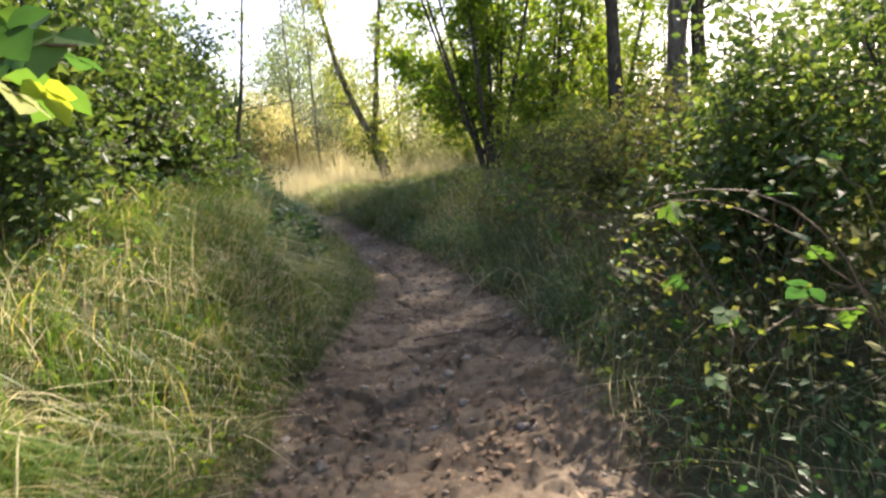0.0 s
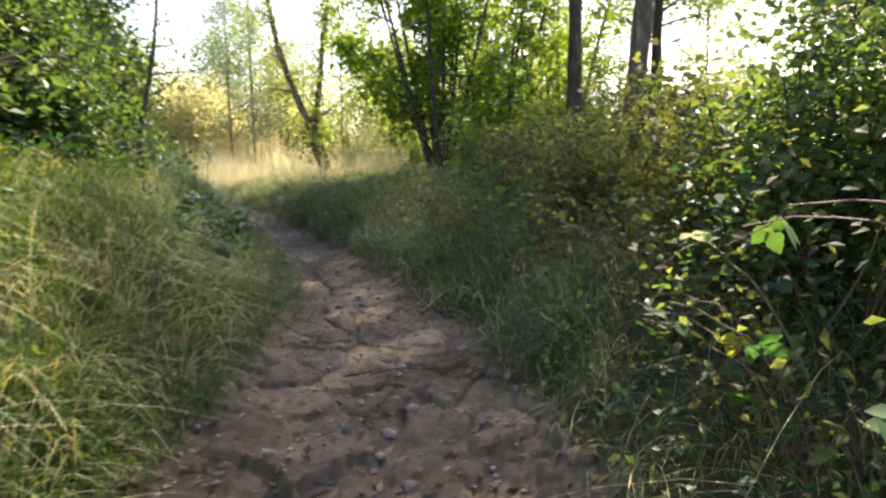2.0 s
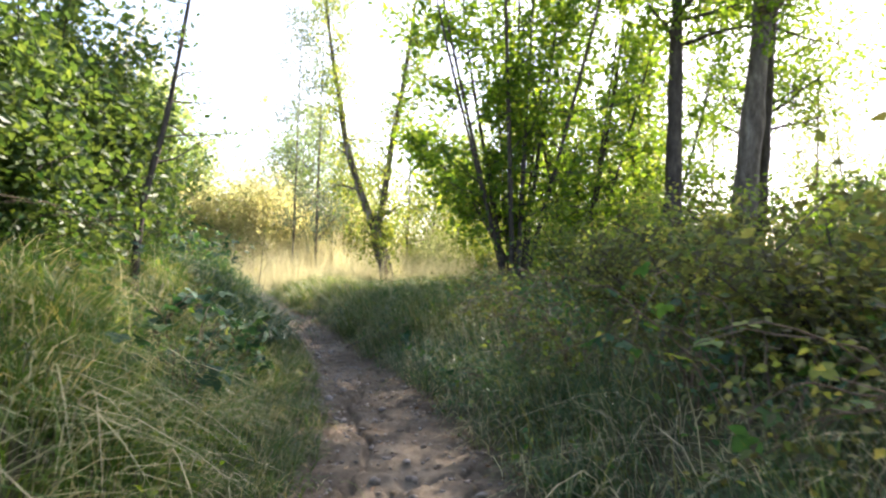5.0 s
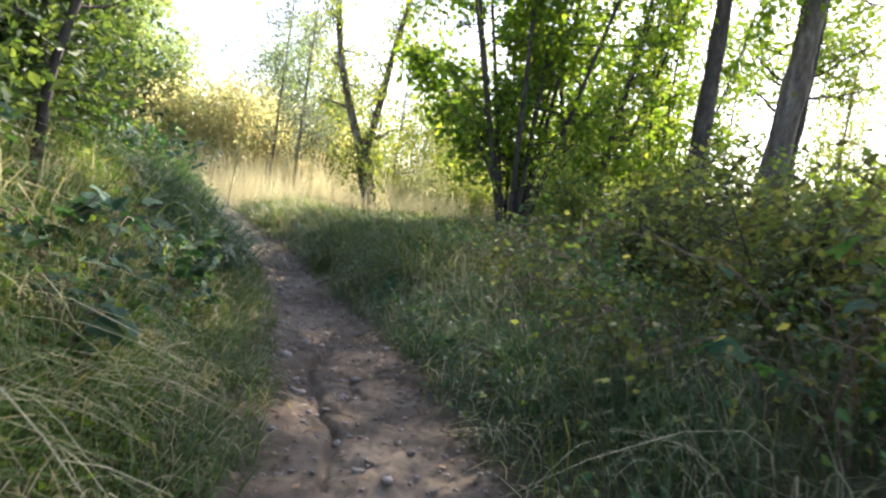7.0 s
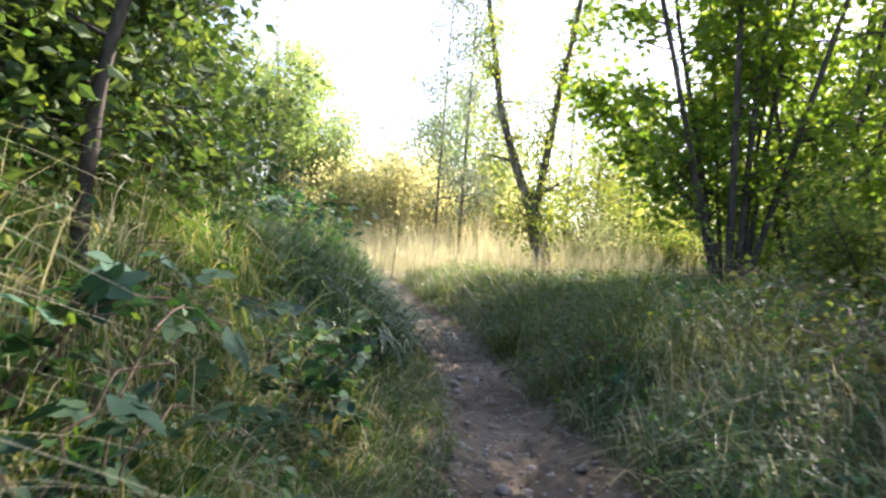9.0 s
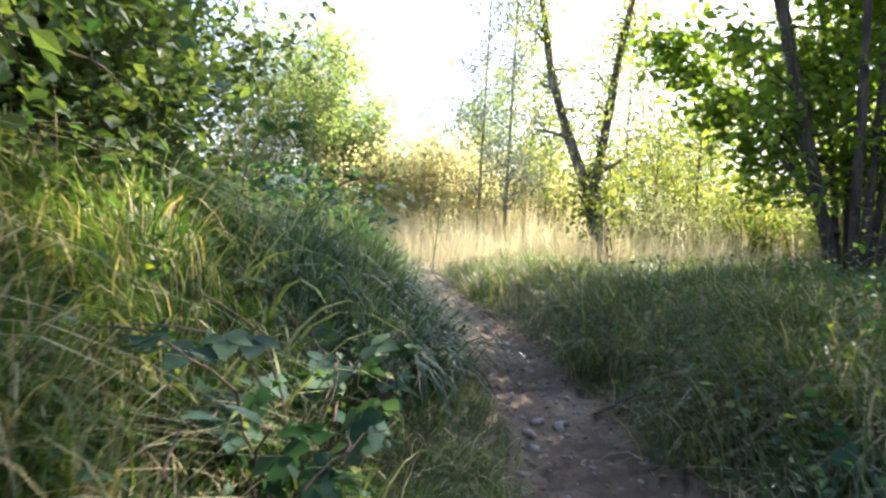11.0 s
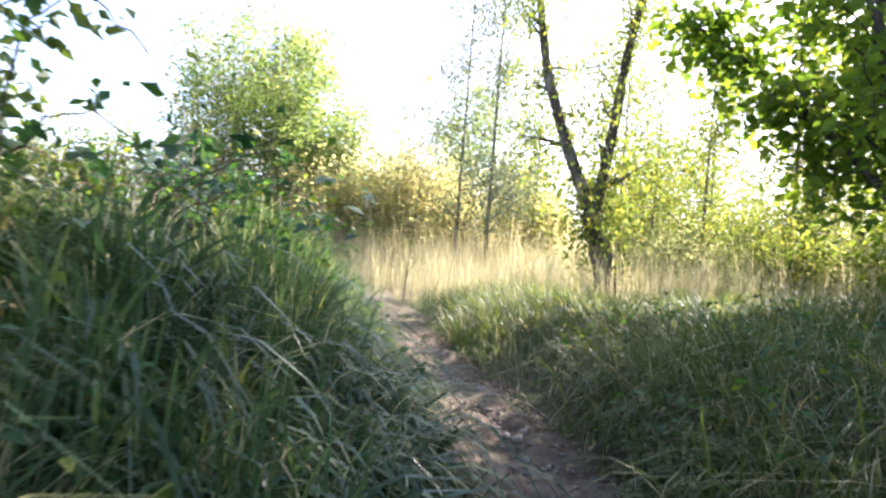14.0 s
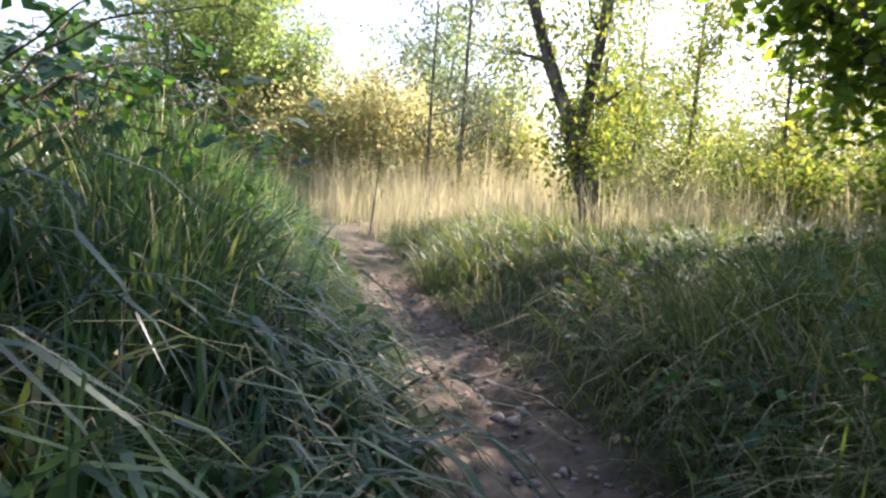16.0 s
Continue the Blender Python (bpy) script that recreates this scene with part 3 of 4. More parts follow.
for x, y, h, s in ((5.2, 33, 7, 81), (7.0, 35, 8, 82), (9.4, 33, 7.5, 83), (11.5, 30, 8, 84), (3.4, 36.5, 7.5, 85), (13.5, 27, 8, 86), (2.6, 32, 6, 87), (7.6, 31.5, 6.5, 88), (-2.2, 37, 6.0, 89), (4.4, 31, 8, 79), (6.2, 29.5, 8.5, 78), (9.0, 30.5, 9, 77), (1.6, 35, 7.5, 76), (0.6, 33.5, 9.5, 122)):
    p, line = upright(x, y, h, (0.2, 0.1))
    tree("birch_sapling", "slender young birch with sparse small leaves", "tree", p, [(line, 0.06, 0.012)], BARK, BIRCH, s, limbs=26, lo=0.12, length=1.5, rise=0.4, twigs=4, per=7, spread=0.32, size=0.12, group="birch saplings")
# distant birches, leaves greyed to stand out from the white sky
for x, y, h, s in ((-3.2, 34, 12.5, 126), (-4.7, 36.5, 13, 127)):
    p, line = upright(x, y, h, (0.2, 0.1))
    tree("greyed_birch", "tall thin birch with drooping leaves greyed against the sky", "tree", p, [(line, 0.07, 0.012)], BARK, GREYED_BIRCH, s, limbs=30, lo=0.15, length=2.0, rise=0.35, twigs=5, per=6, spread=0.3, size=0.13, droop=1.2, group="grey willows")
# the wood's edge beyond the meadow; haze is painted into the lightest leaves
far_r = np.random.default_rng(17)
for k in range(36):
    a = -62 + 84 * (k + far_r.uniform(0, 1)) / 36
    d = far_r.uniform(24, 32) if k % 2 else far_r.uniform(33, 46)
    x, y = 0.2 + d * math.sin(radians(a)), 15 + d * math.cos(radians(a))
    h = far_r.uniform(1.4, 5.0) if k % 2 else far_r.uniform(7, 12)
    lf = (BIRCH, HAZED_GOLD, BIRCH, BIRCH, HAZED_PALE)[k % 5]
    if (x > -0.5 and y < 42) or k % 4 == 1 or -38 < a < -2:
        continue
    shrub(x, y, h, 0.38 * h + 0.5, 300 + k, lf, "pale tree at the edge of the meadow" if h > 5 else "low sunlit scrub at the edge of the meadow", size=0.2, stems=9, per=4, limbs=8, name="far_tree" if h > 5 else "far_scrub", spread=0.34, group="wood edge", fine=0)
for x, y, h, w, s, lf, per, words in ((-8.4, 37.5, 7.0, 2.0, 103, HAZED_GOLD, 4, "golden willow bush lightened by haze in full sunlight"), (-6.6, 36.6, 5.4, 1.6, 104, HAZED_PALE, 4, "yellow willow bush paled by haze in full sunlight"), (-9.8, 36.2, 4.4, 1.5, 109, HAZED_PALE, 4, "willow bush paled by haze in sunlight"),
                                      (-4.6, 38.5, 4.6, 1.7, 105, HAZED_PALE, 4, "willow bush paled by haze in sunlight"), (-2.4, 37.5, 3.6, 1.5, 111, HAZED_PALE, 4, "willow bush paled by haze in sunlight"), (-14.5, 34.5, 5.2, 1.8, 106, HAZED_PALE, 4, "willow bush paled by haze in sunlight"), (-17.5, 33, 4.2, 2.0, 112, BIRCH, 4, "pale green bush past the meadow"),
                                      (-12.6, 37.0, 11.0, 3.2, 91, MEADOW_TREE, 14, "broad leafy green tree past the meadow"), (-10.9, 38.6, 7.6, 2.0, 92, MEADOW_TREE, 6, "leafy green tree past the meadow"), (-15.2, 38.2, 12.5, 1.8, 108, HAZED_PALE, 3, "tall sunlit tree paled by haze past the meadow"), (-13.4, 40.5, 13.5, 1.6, 113, HAZED_PALE, 3, "tall sunlit tree paled by haze past the meadow"),
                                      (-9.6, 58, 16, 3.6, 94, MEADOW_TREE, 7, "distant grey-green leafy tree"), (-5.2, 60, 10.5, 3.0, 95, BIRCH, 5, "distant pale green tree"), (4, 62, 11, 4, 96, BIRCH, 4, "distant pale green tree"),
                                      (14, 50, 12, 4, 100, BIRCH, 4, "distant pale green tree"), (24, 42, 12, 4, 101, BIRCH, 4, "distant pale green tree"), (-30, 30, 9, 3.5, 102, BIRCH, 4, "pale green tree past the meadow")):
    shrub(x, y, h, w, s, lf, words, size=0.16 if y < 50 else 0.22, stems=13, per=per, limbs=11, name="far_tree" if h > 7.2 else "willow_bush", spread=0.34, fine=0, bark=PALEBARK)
p, line = upright(-3.37, 26.4, 2.4, (0.2, 0.0))
tree("meadow_sapling", "thin bare seedling among the dry grass", "tree", p, [(line, 0.015, 0.004)], BARK, BIRCH, 110, limbs=8, lo=0.3, length=0.4, rise=0.6, twigs=2, per=1, spread=0.04, size=0.05)


# ---- grass ----
def scatter(n, x0, x1, y0, y1, r):
    return r.uniform(x0, x1, n), r.uniform(y0, y1, n)


def sides(x, y):
    """Distance out from the tall growth on the left, and from the right edge of the path."""
    return np.interp(y, LY, LX) - np.interp(y, TY, TX) - x, x - np.interp(y, LY, RX)


def sward(name, label, n, box, side, reach, hs, ws, mat, seed, bend=(0.3, 0.9), toward=0.35, clump=0.6, low_edge=0.5, segs=3):
    r = np.random.default_rng(seed)
    x, y = scatter(n, *box, r)
    left, right = sides(x, y)
    d = left if side == "left" else right
    if side == "both":
        d = np.maximum(left, right)
    keep = (d > 0.02 + 0.12 * r.uniform(0, 1, n)) & (d < reach)
    keep &= (vnoise(x * 2.1, y * 2.1, seed) + 0.5 + r.uniform(0, clump, n)) > clump * 0.75
    x, y, d = x[keep], y[keep], d[keep]
    z = ground_z(x, y)[0]
    k = len(x)
    tall = 0.3 + 0.8 * (vnoise(x * 0.9, y * 0.9, seed + 3) + 0.5) + 0.75 * (vnoise(x * 3.3, y * 3.3, seed + 4) + 0.5) ** 1.6
    h = r.uniform(*hs, k) * tall * (low_edge + (1 - low_edge) * step(d / 0.7))
    if side == "left":
        h = np.where(y > 10, np.minimum(h, np.where((y > 14.2) & (y < 16.4), 0.16 + 0.4 * d, 0.3 + 0.8 * d)), h)      # kept short beside the walker
    w = r.uniform(*ws, k)
    flow = 2 * np.pi * vnoise(x * 0.7, y * 0.7, seed + 6) + 2.6 * np.pi * vnoise(x * 3.0, y * 3.0, seed + 7)
    base = np.where(left[keep] > right[keep], 0.0, np.pi) if side == "both" else (0.0 if side == "left" else np.pi)
    turn = base + flow * 0.75 + r.normal(0, 0.55, k)
    b = r.uniform(*bend, k)
    ob = part(name, *blades(np.stack([x, y, z - 0.02], 1), h, w, turn, b, segs, r=r), mat)
    return tagged(ob, label, "grass", kind="stuff")


sward("bank_grass", "long green grass hanging over the left bank", 85000, (-2.6, 1.4, 2.5, 16.5), "left", 2.8, (0.22, 0.6), (0.006, 0.015), GRASS, 201, (0.5, 2.4), 0.2, 0.9, 0.15)
sward("bank_grass", "long green grass on the crest of the bank", 50000, (-6, 0.2, 15, 24.5), "left", 2.6, (0.3, 0.75), (0.007, 0.018), SEDGE, 202, (0.5, 2.3), 0.15, 0.9, 0.2)
sward("verge_grass", "thin shaded grass along the thicket's foot", 34000, (0.5, 5.4, 3, 16), "right", 2.4, (0.15, 0.5), (0.006, 0.013), SEDGE, 203, (0.6, 2.6), 0.2, 1.1, 0.3)
sward("mound_grass", "soft arching green grass on the mound", 95000, (-3, 6, 15.5, 29), "right", 8.0, (0.25, 0.66), (0.007, 0.015), MOUND, 204, (0.6, 2.5), 0.15, 0.9, 0.3)
sward("dry_stems", "loose dry straw stems among the green", 8000, (-3, 1.4, 2.5, 22), "left", 2.6, (0.3, 0.85), (0.004, 0.008), STRAW, 208, (0.2, 1.8), 0.12, 0.8, 0.25, 4)
sward("dry_stems", "loose dry straw stems in the thicket", 8500, (-1, 5.5, 3, 22), "right", 2.6, (0.3, 0.9), (0.003, 0.007), STRAW, 209, (0.3, 2.0), 0.12, 0.8, 0.4, 4)
sward("hanging_straw", "pale dead grass blades hanging down the bank", 2400, (-1.6, 1.2, 5.5, 14), "left", 2.0, (0.4, 0.9), (0.008, 0.015), STRAW, 210, (1.2, 2.8), 0.1, 0.6, 0.5, 5)
sward("hanging_straw", "pale dead grass blades hanging in the thicket", 2600, (1, 5, 5, 20), "right", 1.6, (0.4, 0.9), (0.005, 0.011), STRAW, 211, (1.2, 2.8), 0.1, 0.6, 0.5, 5)
sward("meadow_grass", "tall pale straw grass in full sun", 95000, (-22, 10, 25.2, 42), "both", 60, (0.6, 1.5), (0.006, 0.014), STRAW, 205, (0.1, 0.7), 0.1, 1.2, 0.12, 2)
sward("reed_grass", "very tall pale dry grass along the bushes", 26000, (-19, 3, 33, 42), "both", 60, (1.0, 2.5), (0.01, 0.024), STRAW, 213, (0.1, 0.6), 0.1, 1.0, 0.3, 2)


def edge_grass():
    """Short grass on the trodden strip between the tall growth and the path, and along both edges."""
    r = np.random.default_rng(215)
    y = r.uniform(5, 24, 17000)
    lx, tx = np.interp(y, LY, LX), np.interp(y, TY, TX)
    x = lx + 0.04 - (tx + 0.3) * r.uniform(0, 1, len(y)) ** 1.2 + 0.14 * vnoise(y * 2.2, y * 0 + 2, 21) + 0.1 * vnoise(y * 6, y * 0 + 2, 22)
    h = r.uniform(0.07, 0.24, len(y)) * (0.6 + 0.9 * (vnoise(x * 3, y * 3, 23) + 0.5))
    root = np.stack([x, y, ground_z(x, y)[0] - 0.01], 1)
    tagged(part("edge_grass", *blades(root, h, r.uniform(0.004, 0.01, len(y)), r.normal(0, 1.3, len(y)), r.uniform(0.4, 2.2, len(y)), 3, r=r), MOUND), "short green grass fringing the path", "grass", kind="stuff")


edge_grass()
sward("tall_weeds", "tall olive-green weeds between the path and the hazels", 5000, (1.5, 6.5, 16, 22), "right", 5.0, (0.4, 0.75), (0.007, 0.015), MOUND, 214, (0.5, 2.0), 0.1, 1.0, 0.25, 3)
sward("withered_grass", "brown withered grass and weeds in the shade of the thicket", 16000, (0.8, 5.5, 6, 17.5), "right", 2.6, (0.25, 0.7), (0.005, 0.012), DRYBUSH, 212, (0.5, 2.2), 0.1, 0.7, 0.5, 3)
sward("wild_grass", "rough grass behind the bank", 18000, (-9, -2.2, 2, 24), "left", 8, (0.3, 0.6), (0.01, 0.018), GRASS, 206, segs=2)
sward("wild_grass", "rough grass under the thicket", 20000, (4.5, 14, 2, 28), "right", 9, (0.3, 0.6), (0.01, 0.018), MOUND, 207, segs=2)

# ---- brambles ----
def leaflet(n=9, teeth=0.06):
    """A toothed, folded leaflet lying along +y."""
    out = []
    for k in range(n):
        f = k / (n - 1)
        w = 0.36 * math.sin(math.pi * f ** 0.8) * (1 + teeth * (-1) ** k)
        out.append((w, f))
    V = [(0, f, -0.1 * f * f) for _, f in out]
    V += [(w, f, 0.16 * w - 0.1 * f * f) for w, f in out[1:-1]] + [(-w, f, 0.16 * w - 0.1 * f * f) for w, f in out[1:-1]]
    F = []
    for side in (0, 1):
        o = n + side * (n - 2)
        idx = [0] + [o + k for k in range(n - 2)] + [n - 1]
        for k in range(n - 1):
            a, b, c, d = k, k + 1, idx[k + 1], idx[k]
            for tri in ((a, b, c), (a, c, d)):
                if len(set(tri)) == 3:
                    F.append(tri if side == 0 else tri[::-1])
    return np.array(V, float), np.array(F)


def trifoliate():
    V, F = leaflet()
    sets = []
    for turn, back, sc in ((0, 0.25, 1.0), (1.25, 0.18, 0.8), (-1.25, 0.18, 0.8)):
        c, s = math.cos(turn), math.sin(turn)
        W = V * sc
        W = np.stack([W[:, 0] * c - W[:, 1] * s, W[:, 0] * s + W[:, 1] * c + back, W[:, 2] + 0.02 * abs(turn)], 1)
        sets.append((W, F))
    sets.append((np.array([(-0.012, 0, 0), (0.012, 0, 0), (0.012, 0.28, 0.005), (-0.012, 0.28, 0.005)]), np.array([(0, 1, 2), (0, 2, 3)])))
    return joined(*sets)


TRI = trifoliate()
LEAF_MESH = mesh_of("bramble_leaf", *TRI, BRAMBLE_BIG, True)
DULL_LEAF_MESH = mesh_of("dull_bramble_leaf", *TRI, BRAMBLE_DULL, True)
SPRIG = (TRI[0] * 0.9, TRI[1])


def free_of_path(p, margin=0.0, clear=0.36):
    """Whether points keep out of the space above the path."""
    lf, rt = sides(p[:, 0], p[:, 1])
    high = p[:, 2] - ground_z(p[:, 0], p[:, 1])[0]
    return (rt > 0.12 + margin) | (lf > clear) | ((lf > 0.02) & (high < 0.62))


def bramble(x, y, label, seed, canes=6, length=1.5, near=14, cloud=260, size=0.075, leaf=BRAMBLE, lift=1.0, heading=None, group="brambles", big=0.1, mesh=None):
    """Arching canes, each with large leaves of their own, and a mass of smaller ones."""
    r = np.random.default_rng(seed)
    z = on_ground(x, y, 0.03)
    root = thing("bramble", (x, y, z), label, "bramble", group)
    pts = []
    for k in range(canes):
        a = r.uniform(0, 2 * np.pi) if heading is None else heading + r.normal(0, 0.7)
        L = length * r.uniform(0.7, 1.2)
        c, s = np.cos(a), np.sin(a)
        top = lift * L * r.uniform(0.45, 0.7)
        line = smooth_line([(x + r.normal(0, 0.08), y + r.normal(0, 0.08), z), (x + 0.25 * L * c, y + 0.25 * L * s, z + top * 0.8), (x + 0.6 * L * c, y + 0.6 * L * s, z + top),
                            (x + 0.95 * L * c, y + 0.95 * L * s, z + top * 0.62)], 18)
        line[2:] += r.normal(0, 0.012, (16, 3))
        low = ground_z(line[:, 0], line[:, 1])[0] + 0.03
        line[:, 2] = np.maximum(line[:, 2], low)
        ok = free_of_path(line)
        if ok.sum() < 5:
            continue
        line = line[:np.argmin(ok)] if not ok.all() and np.argmin(ok) >= 5 else (line if ok.all() else line[ok])
        part("cane", *tube(line, np.linspace(0.006, 0.002, len(line)), 5, 0.1, r), CANE, root)
        pts.append(line[3:])
    pts = np.concatenate(pts)
    for k in range(near):
        p = pts[r.integers(len(pts))] + r.normal(0, 0.04, 3)
        if not free_of_path(p[None], 0.05)[0]:
            continue
        ob = new("leaf", mesh or LEAF_MESH)
        ob.parent = root
        sc = big * r.uniform(0.65, 1.2)
        ob.matrix_basis = Matrix.Translation(p - np.array((x, y, z))) @ Euler((r.normal(-0.35, 0.45), r.normal(0, 0.4), r.uniform(0, 6.28))).to_matrix().to_4x4() @ Matrix.Scale(sc, 4)
    if cloud:
        at = pts[r.integers(len(pts), size=cloud)] + r.normal(0, 0.13, (cloud, 3))
        at = at[free_of_path(at, 0.05)]
        at[:, 2] = np.maximum(at[:, 2], ground_z(at[:, 0], at[:, 1])[0] + 0.04)
        tagged(part("foliage", *leaves(at, size * r.uniform(0.6, 1.2, len(at)), LEAF5, 0.3, 0.6, r), leaf, root), kind="stuff")
    return root


right_words = "tangled bramble with dark and yellow-green leaves beside the path"
for k, (x, y) in enumerate(((3.7, 4.6), (4.0, 5.6), (3.7, 6.6), (4.1, 7.3), (3.7, 8.1), (4.0, 9.0), (3.6, 9.9), (3.7, 10.9), (3.2, 12.0), (3.4, 12.9), (2.9, 13.9), (3.3, 15.0), (2.9, 16.4), (3.3, 17.6))):
    bramble(x, y, right_words, 400 + k, canes=9, length=1.5 if y < 11 else 1.2, near=34 if y < 11 else 8, cloud=620, size=0.05, lift=1.0 if y < 8.5 else 0.8, leaf=DRYBUSH if k % 3 else BRAMBLE, big=0.085 if y < 8.5 else 0.075)
left_words = "bramble with broad dull green leaves low on the bank"
for k, (x, y) in enumerate(((0.32, 11.45), (-0.2, 12.0), (-0.1, 14.25), (-0.22, 14.7), (-0.3, 14.9), (0.0, 13.6), (0.28, 11.75), (-0.05, 14.0))):
    bramble(x, y, left_words, 430 + k, canes=8, length=0.9, near=34, cloud=60, size=0.05, lift=1.25 if k not in (1, 5) else 0.8, big=0.115, mesh=DULL_LEAF_MESH)
for k, (x, y) in enumerate(((-1.9, 17.2), (-2.7, 19.6), (-3.1, 20.8), (-2.4, 18.4), (-2.0, 16.4), (-0.8, 10.2), (-1.3, 13.4), (-2.2, 15.0), (-2.9, 20.2), (-2.5, 19.0))):
    bramble(x, y, "arching bramble on the crest of the bank", 440 + k, canes=8, length=1.3, near=34 if y > 16 else 16, cloud=200, size=0.06, lift=1.0 if y > 17.5 else 0.7, big=0.12 if y > 17.5 else 0.09, mesh=DULL_LEAF_MESH)


for k, (x, y) in enumerate(((1.15, 17.0), (1.6, 16.3), (0.75, 17.8), (1.9, 15.2), (2.6, 12.6))):
    bramble(x, y, "low bramble with dusty grey-green leaves at the path's edge", 460 + k, canes=5, length=0.6, near=18, cloud=60, size=0.045, lift=0.6, big=0.075, mesh=DULL_LEAF_MESH)


# ---- tussocks ----
def tussock(x, y, label, seed, n=170, h=(0.5, 0.95), w=(0.009, 0.02), mat=SEDGE, heading=0.0, loose=1.3, foot=0.12, bend=(0.5, 2.3)):
    r = np.random.default_rng(seed)
    z = on_ground(x, y, 0.03)
    root = np.stack([x + r.normal(0, foot, n), y + r.normal(0, foot, n), np.zeros(n)], 1)
    root[:, 2] = ground_z(root[:, 0], root[:, 1])[0] - 0.03
    clump = thing("grass_tussock", (x, y, z), label, "grass tussock", "grass tussocks")
    dry = int(n * 0.12)
    for name, m, sl in (("green_blade_tuft", mat, slice(dry, n)), ("dry_blade_tuft", STRAW, slice(0, dry))):
        k = len(root[sl])
        tagged(part(name, *blades(root[sl], r.uniform(*h, k), r.uniform(*w, k) * (1 if m is mat else 0.5), heading + r.normal(0, loose, k), r.uniform(*bend, k), 6, True, r=r), m, clump), kind="stuff")
    return clump


tr = np.random.default_rng(23)
for k in range(26):
    y = 15.9 + 7.4 * k / 26 + tr.uniform(-0.2, 0.2)
    x = float(np.interp(y, LY, LX)) - tr.uniform(0.55, 1.3)
    tussock(x, y, "broad-bladed sedge tussock arching down the bank", 500 + k, heading=-0.9, w=(0.01, 0.026), loose=1.5, bend=(0.15, 1.15))
for k in range(26):
    y = 15.2 + 8.5 * k / 26 + tr.uniform(-0.3, 0.3)
    x = float(np.interp(y, LY, RX)) + tr.uniform(0.35, 1.7)
    tussock(x, y, "hanging grass tussock on the mound", 540 + k, n=260, h=(0.5, 0.95), w=(0.007, 0.016), mat=MOUND, heading=math.pi + 0.4, foot=0.17, loose=1.0, bend=(0.6, 2.0))
for k, (x, y) in enumerate(((-0.55, 16.1), (-0.8, 16.5), (-0.62, 16.9), (-1.0, 17.1), (-1.15, 16.2), (-0.95, 17.7), (-1.3, 18.2), (-0.75, 17.3), (-1.4, 16.9))):
    tussock(x, y, "large broad-bladed sedge tussock leaning over the bank", 620 + k, n=95, h=(0.65, 1.1), w=(0.02, 0.04), mat=BROAD, heading=-0.7, loose=0.8, bend=(0.9, 2.5), foot=0.15)
for k, (x, y) in enumerate(((-0.5, 14.2), (-0.72, 15.0), (-0.95, 16.4))):
    tussock(x, y, "tall broad yellowing sedge blades on the bank", 640 + k, n=18, h=(0.75, 1.15), w=(0.02, 0.036), mat=YELLOWING, heading=-0.6, loose=1.6, bend=(0.6, 1.8), foot=0.1)
for k in range(20):
    y = 5.0 + 10 * k / 20 + tr.uniform(-0.3, 0.3)
    x = float(np.interp(y, LY, LX) - np.interp(y, TY, TX)) - tr.uniform(0.3, 1.5)
    tussock(x, y, "green and straw grass tussock on the bank", 570 + k, n=170, h=(0.4, 0.85), w=(0.007, 0.014), mat=GRASS, heading=-0.3, foot=0.14)
for k in range(16):
    y = 10.6 + 6.2 * k / 16 + tr.uniform(-0.2, 0.2)
    x = float(np.interp(y, LY, LX) - np.interp(y, TY, TX)) + tr.uniform(0.0, 0.16)
    tussock(x, y, "low grass tussock with straw, spilling onto the path", 660 + k, n=130, h=(0.22, 0.42), w=(0.006, 0.012), mat=MOUND if k % 2 else GRASS, heading=-0.2, loose=1.1, foot=0.12, bend=(0.8, 2.4))
for k in range(14):
    y = 8.5 + 7 * k / 14 + tr.uniform(-0.3, 0.3)
    x = float(np.interp(y, LY, RX)) + tr.uniform(0.25, 0.9)
    tussock(x, y, "dark grass tussock at the thicket's foot", 600 + k, n=170, h=(0.4, 0.8), w=(0.006, 0.013), mat=SEDGE, heading=math.pi, foot=0.14)


# ---- herbs, litter, pebbles ----
def herbs(name, label, n, box, side, reach, high, size, mat, seed, keep_at=0.0):
    r = np.random.default_rng(seed)
    x, y = scatter(n, *box, r)
    d = sides(x, y)[0 if side == "left" else 1]
    keep = (d > 0.05) & (d < reach) & (vnoise(x * 1.6, y * 1.6, seed) > keep_at)
    x, y = x[keep], y[keep]
    at = np.stack([x, y, ground_z(x, y)[0] + r.uniform(0.02, high, len(x)) ** 1.0], 1)
    return tagged(part(name, *leaves(at, r.uniform(*size, len(x)), LEAF5, 0.2, 0.7, r), mat), label, "herbs", kind="stuff")


herbs("bank_herbs", "small broad-leaved herbs along the sunny path edge", 14000, (-1.6, 1.3, 3, 12), "left", 2.0, 0.22, (0.025, 0.06), HAZEL, 301)
herbs("bank_herbs", "nettle-like leafy growth on the bank", 16000, (-3.5, 0.6, 7, 22), "left", 2.6, 0.5, (0.03, 0.075), BRAMBLE, 302)
herbs("thicket_herbs", "dull leafy growth under the thicket", 26000, (0, 5.2, 3, 20), "right", 2.6, 0.5, (0.025, 0.065), BRAMBLE, 303, -0.1)
herbs("thicket_litter", "withered brown leaves caught in the thicket", 15000, (0, 5.2, 3, 20), "right", 2.6, 0.6, (0.02, 0.05), DRYBUSH, 304, -0.1)


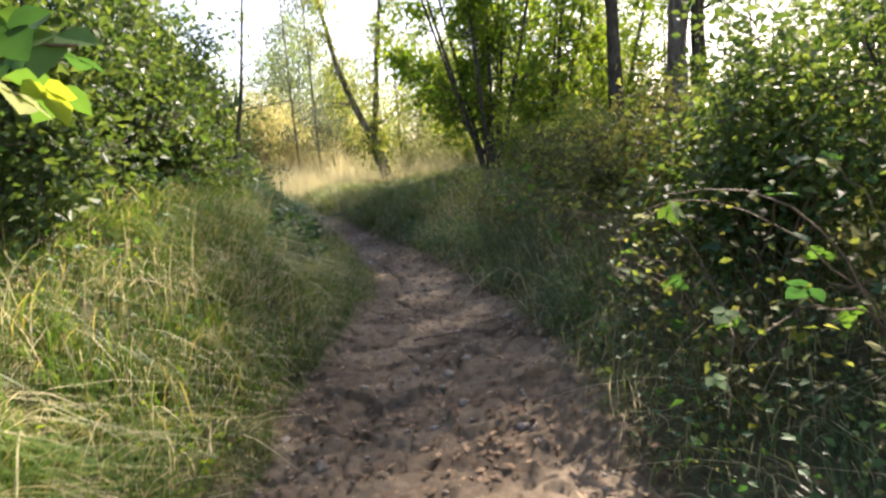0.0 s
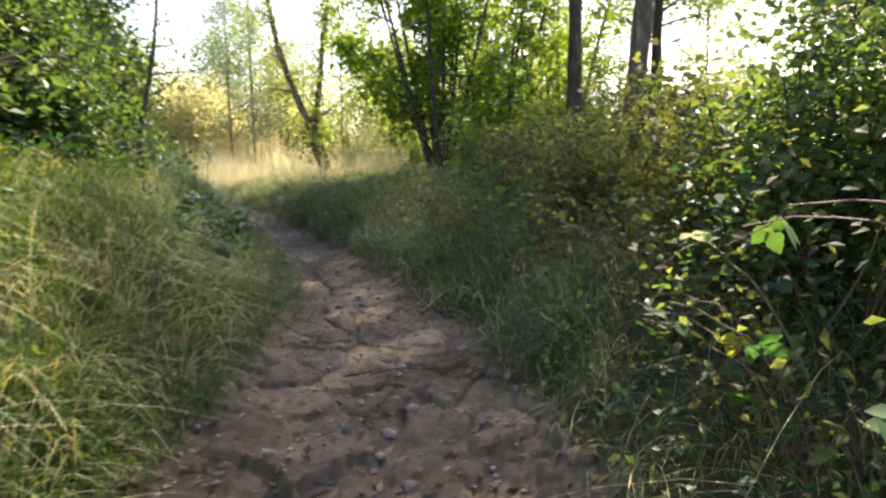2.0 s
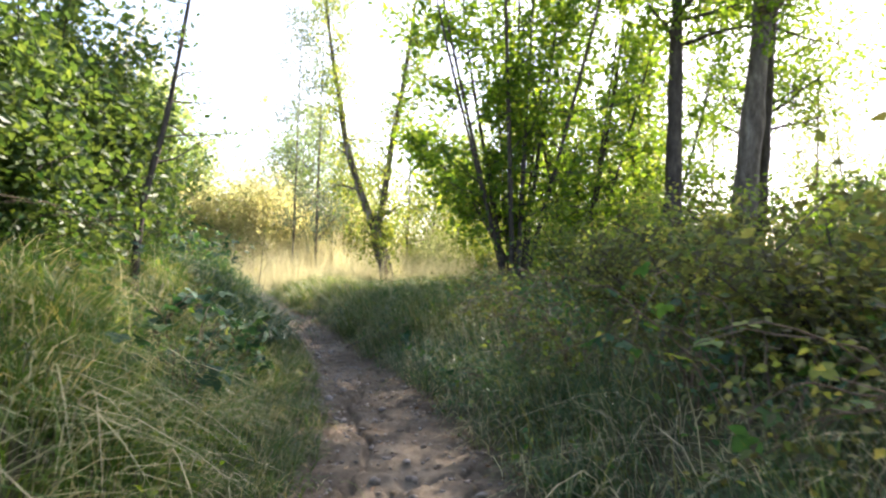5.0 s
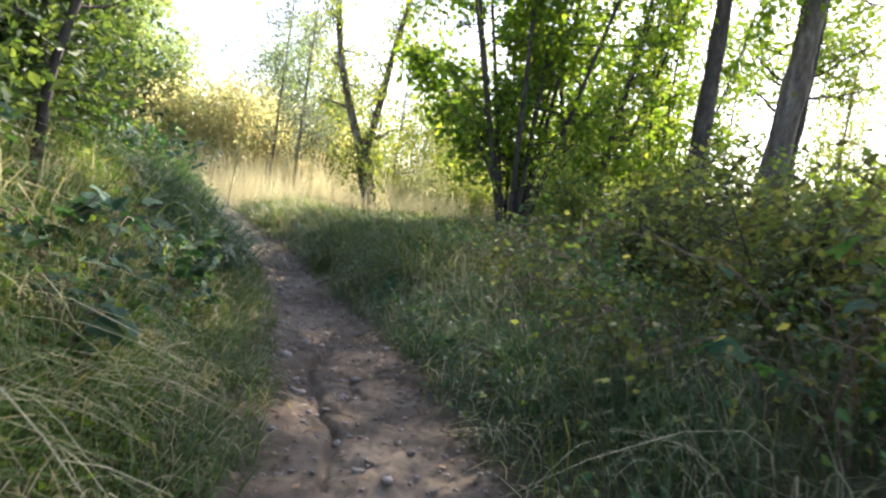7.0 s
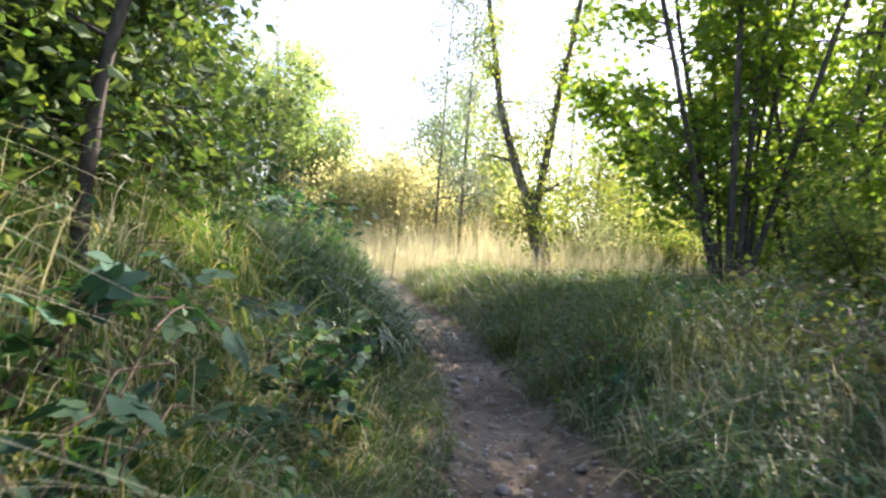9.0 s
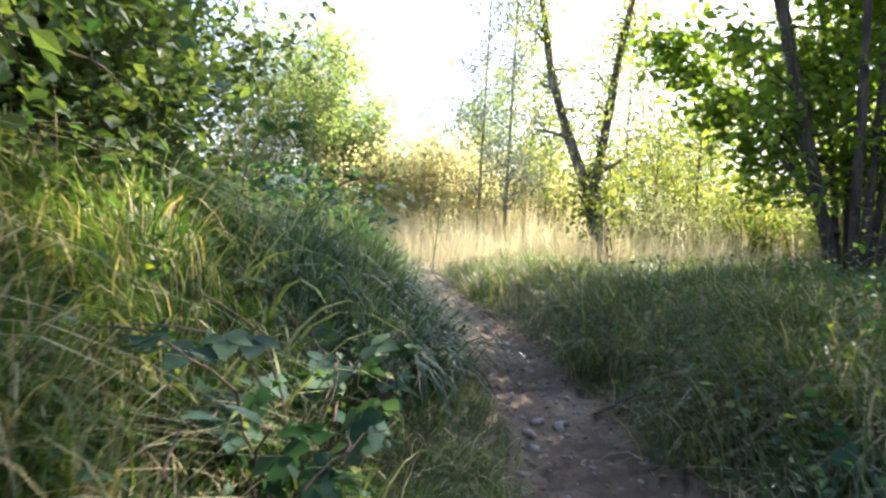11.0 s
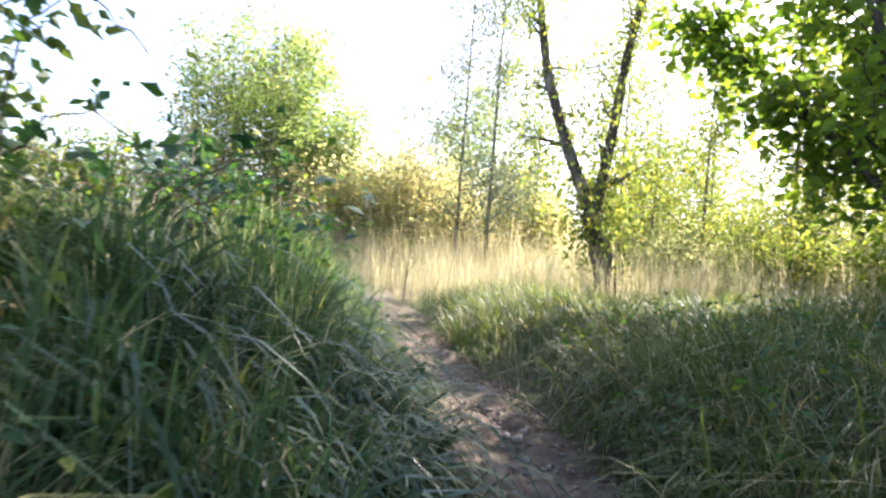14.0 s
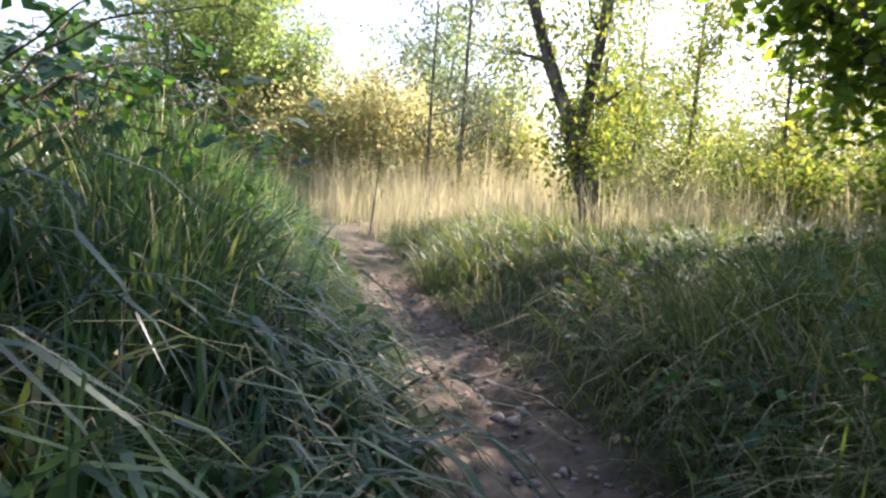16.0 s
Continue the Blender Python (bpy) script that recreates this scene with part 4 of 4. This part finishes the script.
def litter():
    r = np.random.default_rng(61)
    y = r.uniform(4.5, 24, 5200)
    lx, rx = np.interp(y, LY, LX), np.interp(y, LY, RX)
    e = r.beta(0.45, 0.45, len(y))
    x = lx - 0.15 + (rx - lx + 0.3) * e
    keep = (np.minimum(e, 1 - e) < 0.2) | (r.uniform(0, 1, len(y)) < 0.5)
    x, y = x[keep], y[keep]
    heap = r.normal(0, 1, (420, 2)) * np.array([0.5, 0.55]) + np.array([1.5, 7.2])      # drift of leaves at the start
    heap2 = r.normal(0, 1, (130, 2)) * np.array([0.16, 0.3]) + np.array([2.35, 6.9])
    x, y = np.concatenate([x, heap[:, 0], heap2[:, 0]]), np.concatenate([y, heap[:, 1], heap2[:, 1]])
    at = np.stack([x, y, ground_z(x, y)[0] + 0.008], 1)
    tagged(part("fallen_leaves", *leaves(at, r.uniform(0.02, 0.06, len(x)) * np.where(y < 9, 1.35, 1.0), LEAF5, 0.0, 0.85, r), LITTER), "dry brown fallen leaves on the path", "leaf litter", kind="stuff")
    n = 1700
    y = r.uniform(4.5, 22, n)
    lx, rx = np.interp(y, LY, LX), np.interp(y, LY, RX)
    x = lx + (rx - lx) * r.uniform(-0.05, 1.05, n)
    sets = []
    base, tri = bmesh_ball()
    for px, py in zip(x, y):
        s = r.uniform(0.007, 0.02) * (1 + 1.4 * (r.uniform() < 0.1))
        V = base * (1 + 0.25 * r.normal(0, 1, (len(base), 1))) * np.array([1, r.uniform(0.7, 1.1), r.uniform(0.45, 0.8)]) * s
        sets.append((V + np.array([px, py, float(ground_z(px, py)[0]) + 0.2 * s]), tri))
    tagged(part("pebbles", *joined(*sets), STONE, smooth=True), "small earth crumbs and pebbles on the path", "pebbles", kind="stuff")


def bmesh_ball():
    bm = bmesh.new()
    bmesh.ops.create_icosphere(bm, subdivisions=1, radius=1)
    V = np.array([v.co[:] for v in bm.verts])
    F = np.array([[v.index for v in f.verts] for f in bm.faces])
    bm.free()
    return V, F


litter()


# ---- single things ----
def fallen_branch(pts, r0, label, seed, mat=DARKBARK, name="fallen_branch", side_twigs=4):
    r = np.random.default_rng(seed)
    line = smooth_line(pts, 22) + r.normal(0, 0.006, (22, 3))
    root = thing(name, line[0], label, "branch")
    part("stick", *tube(line, np.linspace(r0, r0 * 0.35, 22), 6, 0.08, r), mat, root)
    for k in range(side_twigs):
        i = r.integers(4, 20)
        tw = bent(line[i], line[i] - line[i - 1] + r.normal(0, 0.03, 3), r.uniform(0.12, 0.3), 5, 0.2, 0.0, r)
        part("twig", *tube(tw, np.linspace(r0 * 0.4, r0 * 0.15, 6), 4, 0.05, r), mat, root)


g = on_ground
fallen_branch([(0.75, 16.25, g(0.75, 16.25) + 0.06), (1.1, 16.4, g(1.1, 16.4) + 0.16), (1.4, 16.6, g(1.4, 16.6) + 0.2), (1.75, 16.5, g(1.75, 16.5) + 0.08)], 0.012, "dark fallen branch bent over the path's edge", 71)
fallen_branch([(0.75, 12.2, g(0.75, 12.2) + 0.07), (1.1, 12.3, g(1.1, 12.3) + 0.07), (1.4, 12.35, g(1.4, 12.35) + 0.07)], 0.006, "thin pale straw stick lying on the path", 72, CANE, "dry_stick", 0)
fallen_branch([(1.7, 9.0, g(1.7, 9.0) + 0.06), (2.1, 8.95, g(2.1, 8.95) + 0.07), (2.7, 8.9, g(2.7, 8.9) + 0.08)], 0.006, "thin dark stick lying on the path", 73, DARKBARK, "dry_stick", 1)
fallen_branch([(1.6, 15.2, g(1.6, 15.2) + 0.05), (1.62, 15.25, g(1.6, 15.2) + 0.35), (1.7, 15.3, g(1.6, 15.2) + 0.62)], 0.006, "thin dark upright twig among grass", 74, DARKBARK, "dead_twig", 3)
# leafy branch over the start of the path
shoot = thing("overhanging_branch", (0.3, 5.6, 2.3), "leafy branch with large bright leaves hanging over path", "branch")
ol = smooth_line([(-0.4, 5.7, 1.7), (0.3, 5.4, 1.98), (0.9, 5.15, 2.08), (1.42, 4.95, 2.0)], 18)
rr = np.random.default_rng(8)
part("branch", *tube(ol, np.linspace(0.012, 0.004, 18), 5, 0.05, rr), CANE, shoot)
for k in range(34):
    p = ol[rr.integers(3, 18)] + rr.normal(0, 0.09, 3)
    lf = new("leaf", LEAF_MESH)
    lf.parent = shoot
    lf.matrix_basis = Matrix.Translation(Vector(p) - Vector(shoot.location)) @ Euler((rr.normal(-0.4, 0.3), rr.normal(0, 0.3), rr.uniform(0, 6.28))).to_matrix().to_4x4() @ Matrix.Scale(0.13 * rr.uniform(0.7, 1.2), 4)
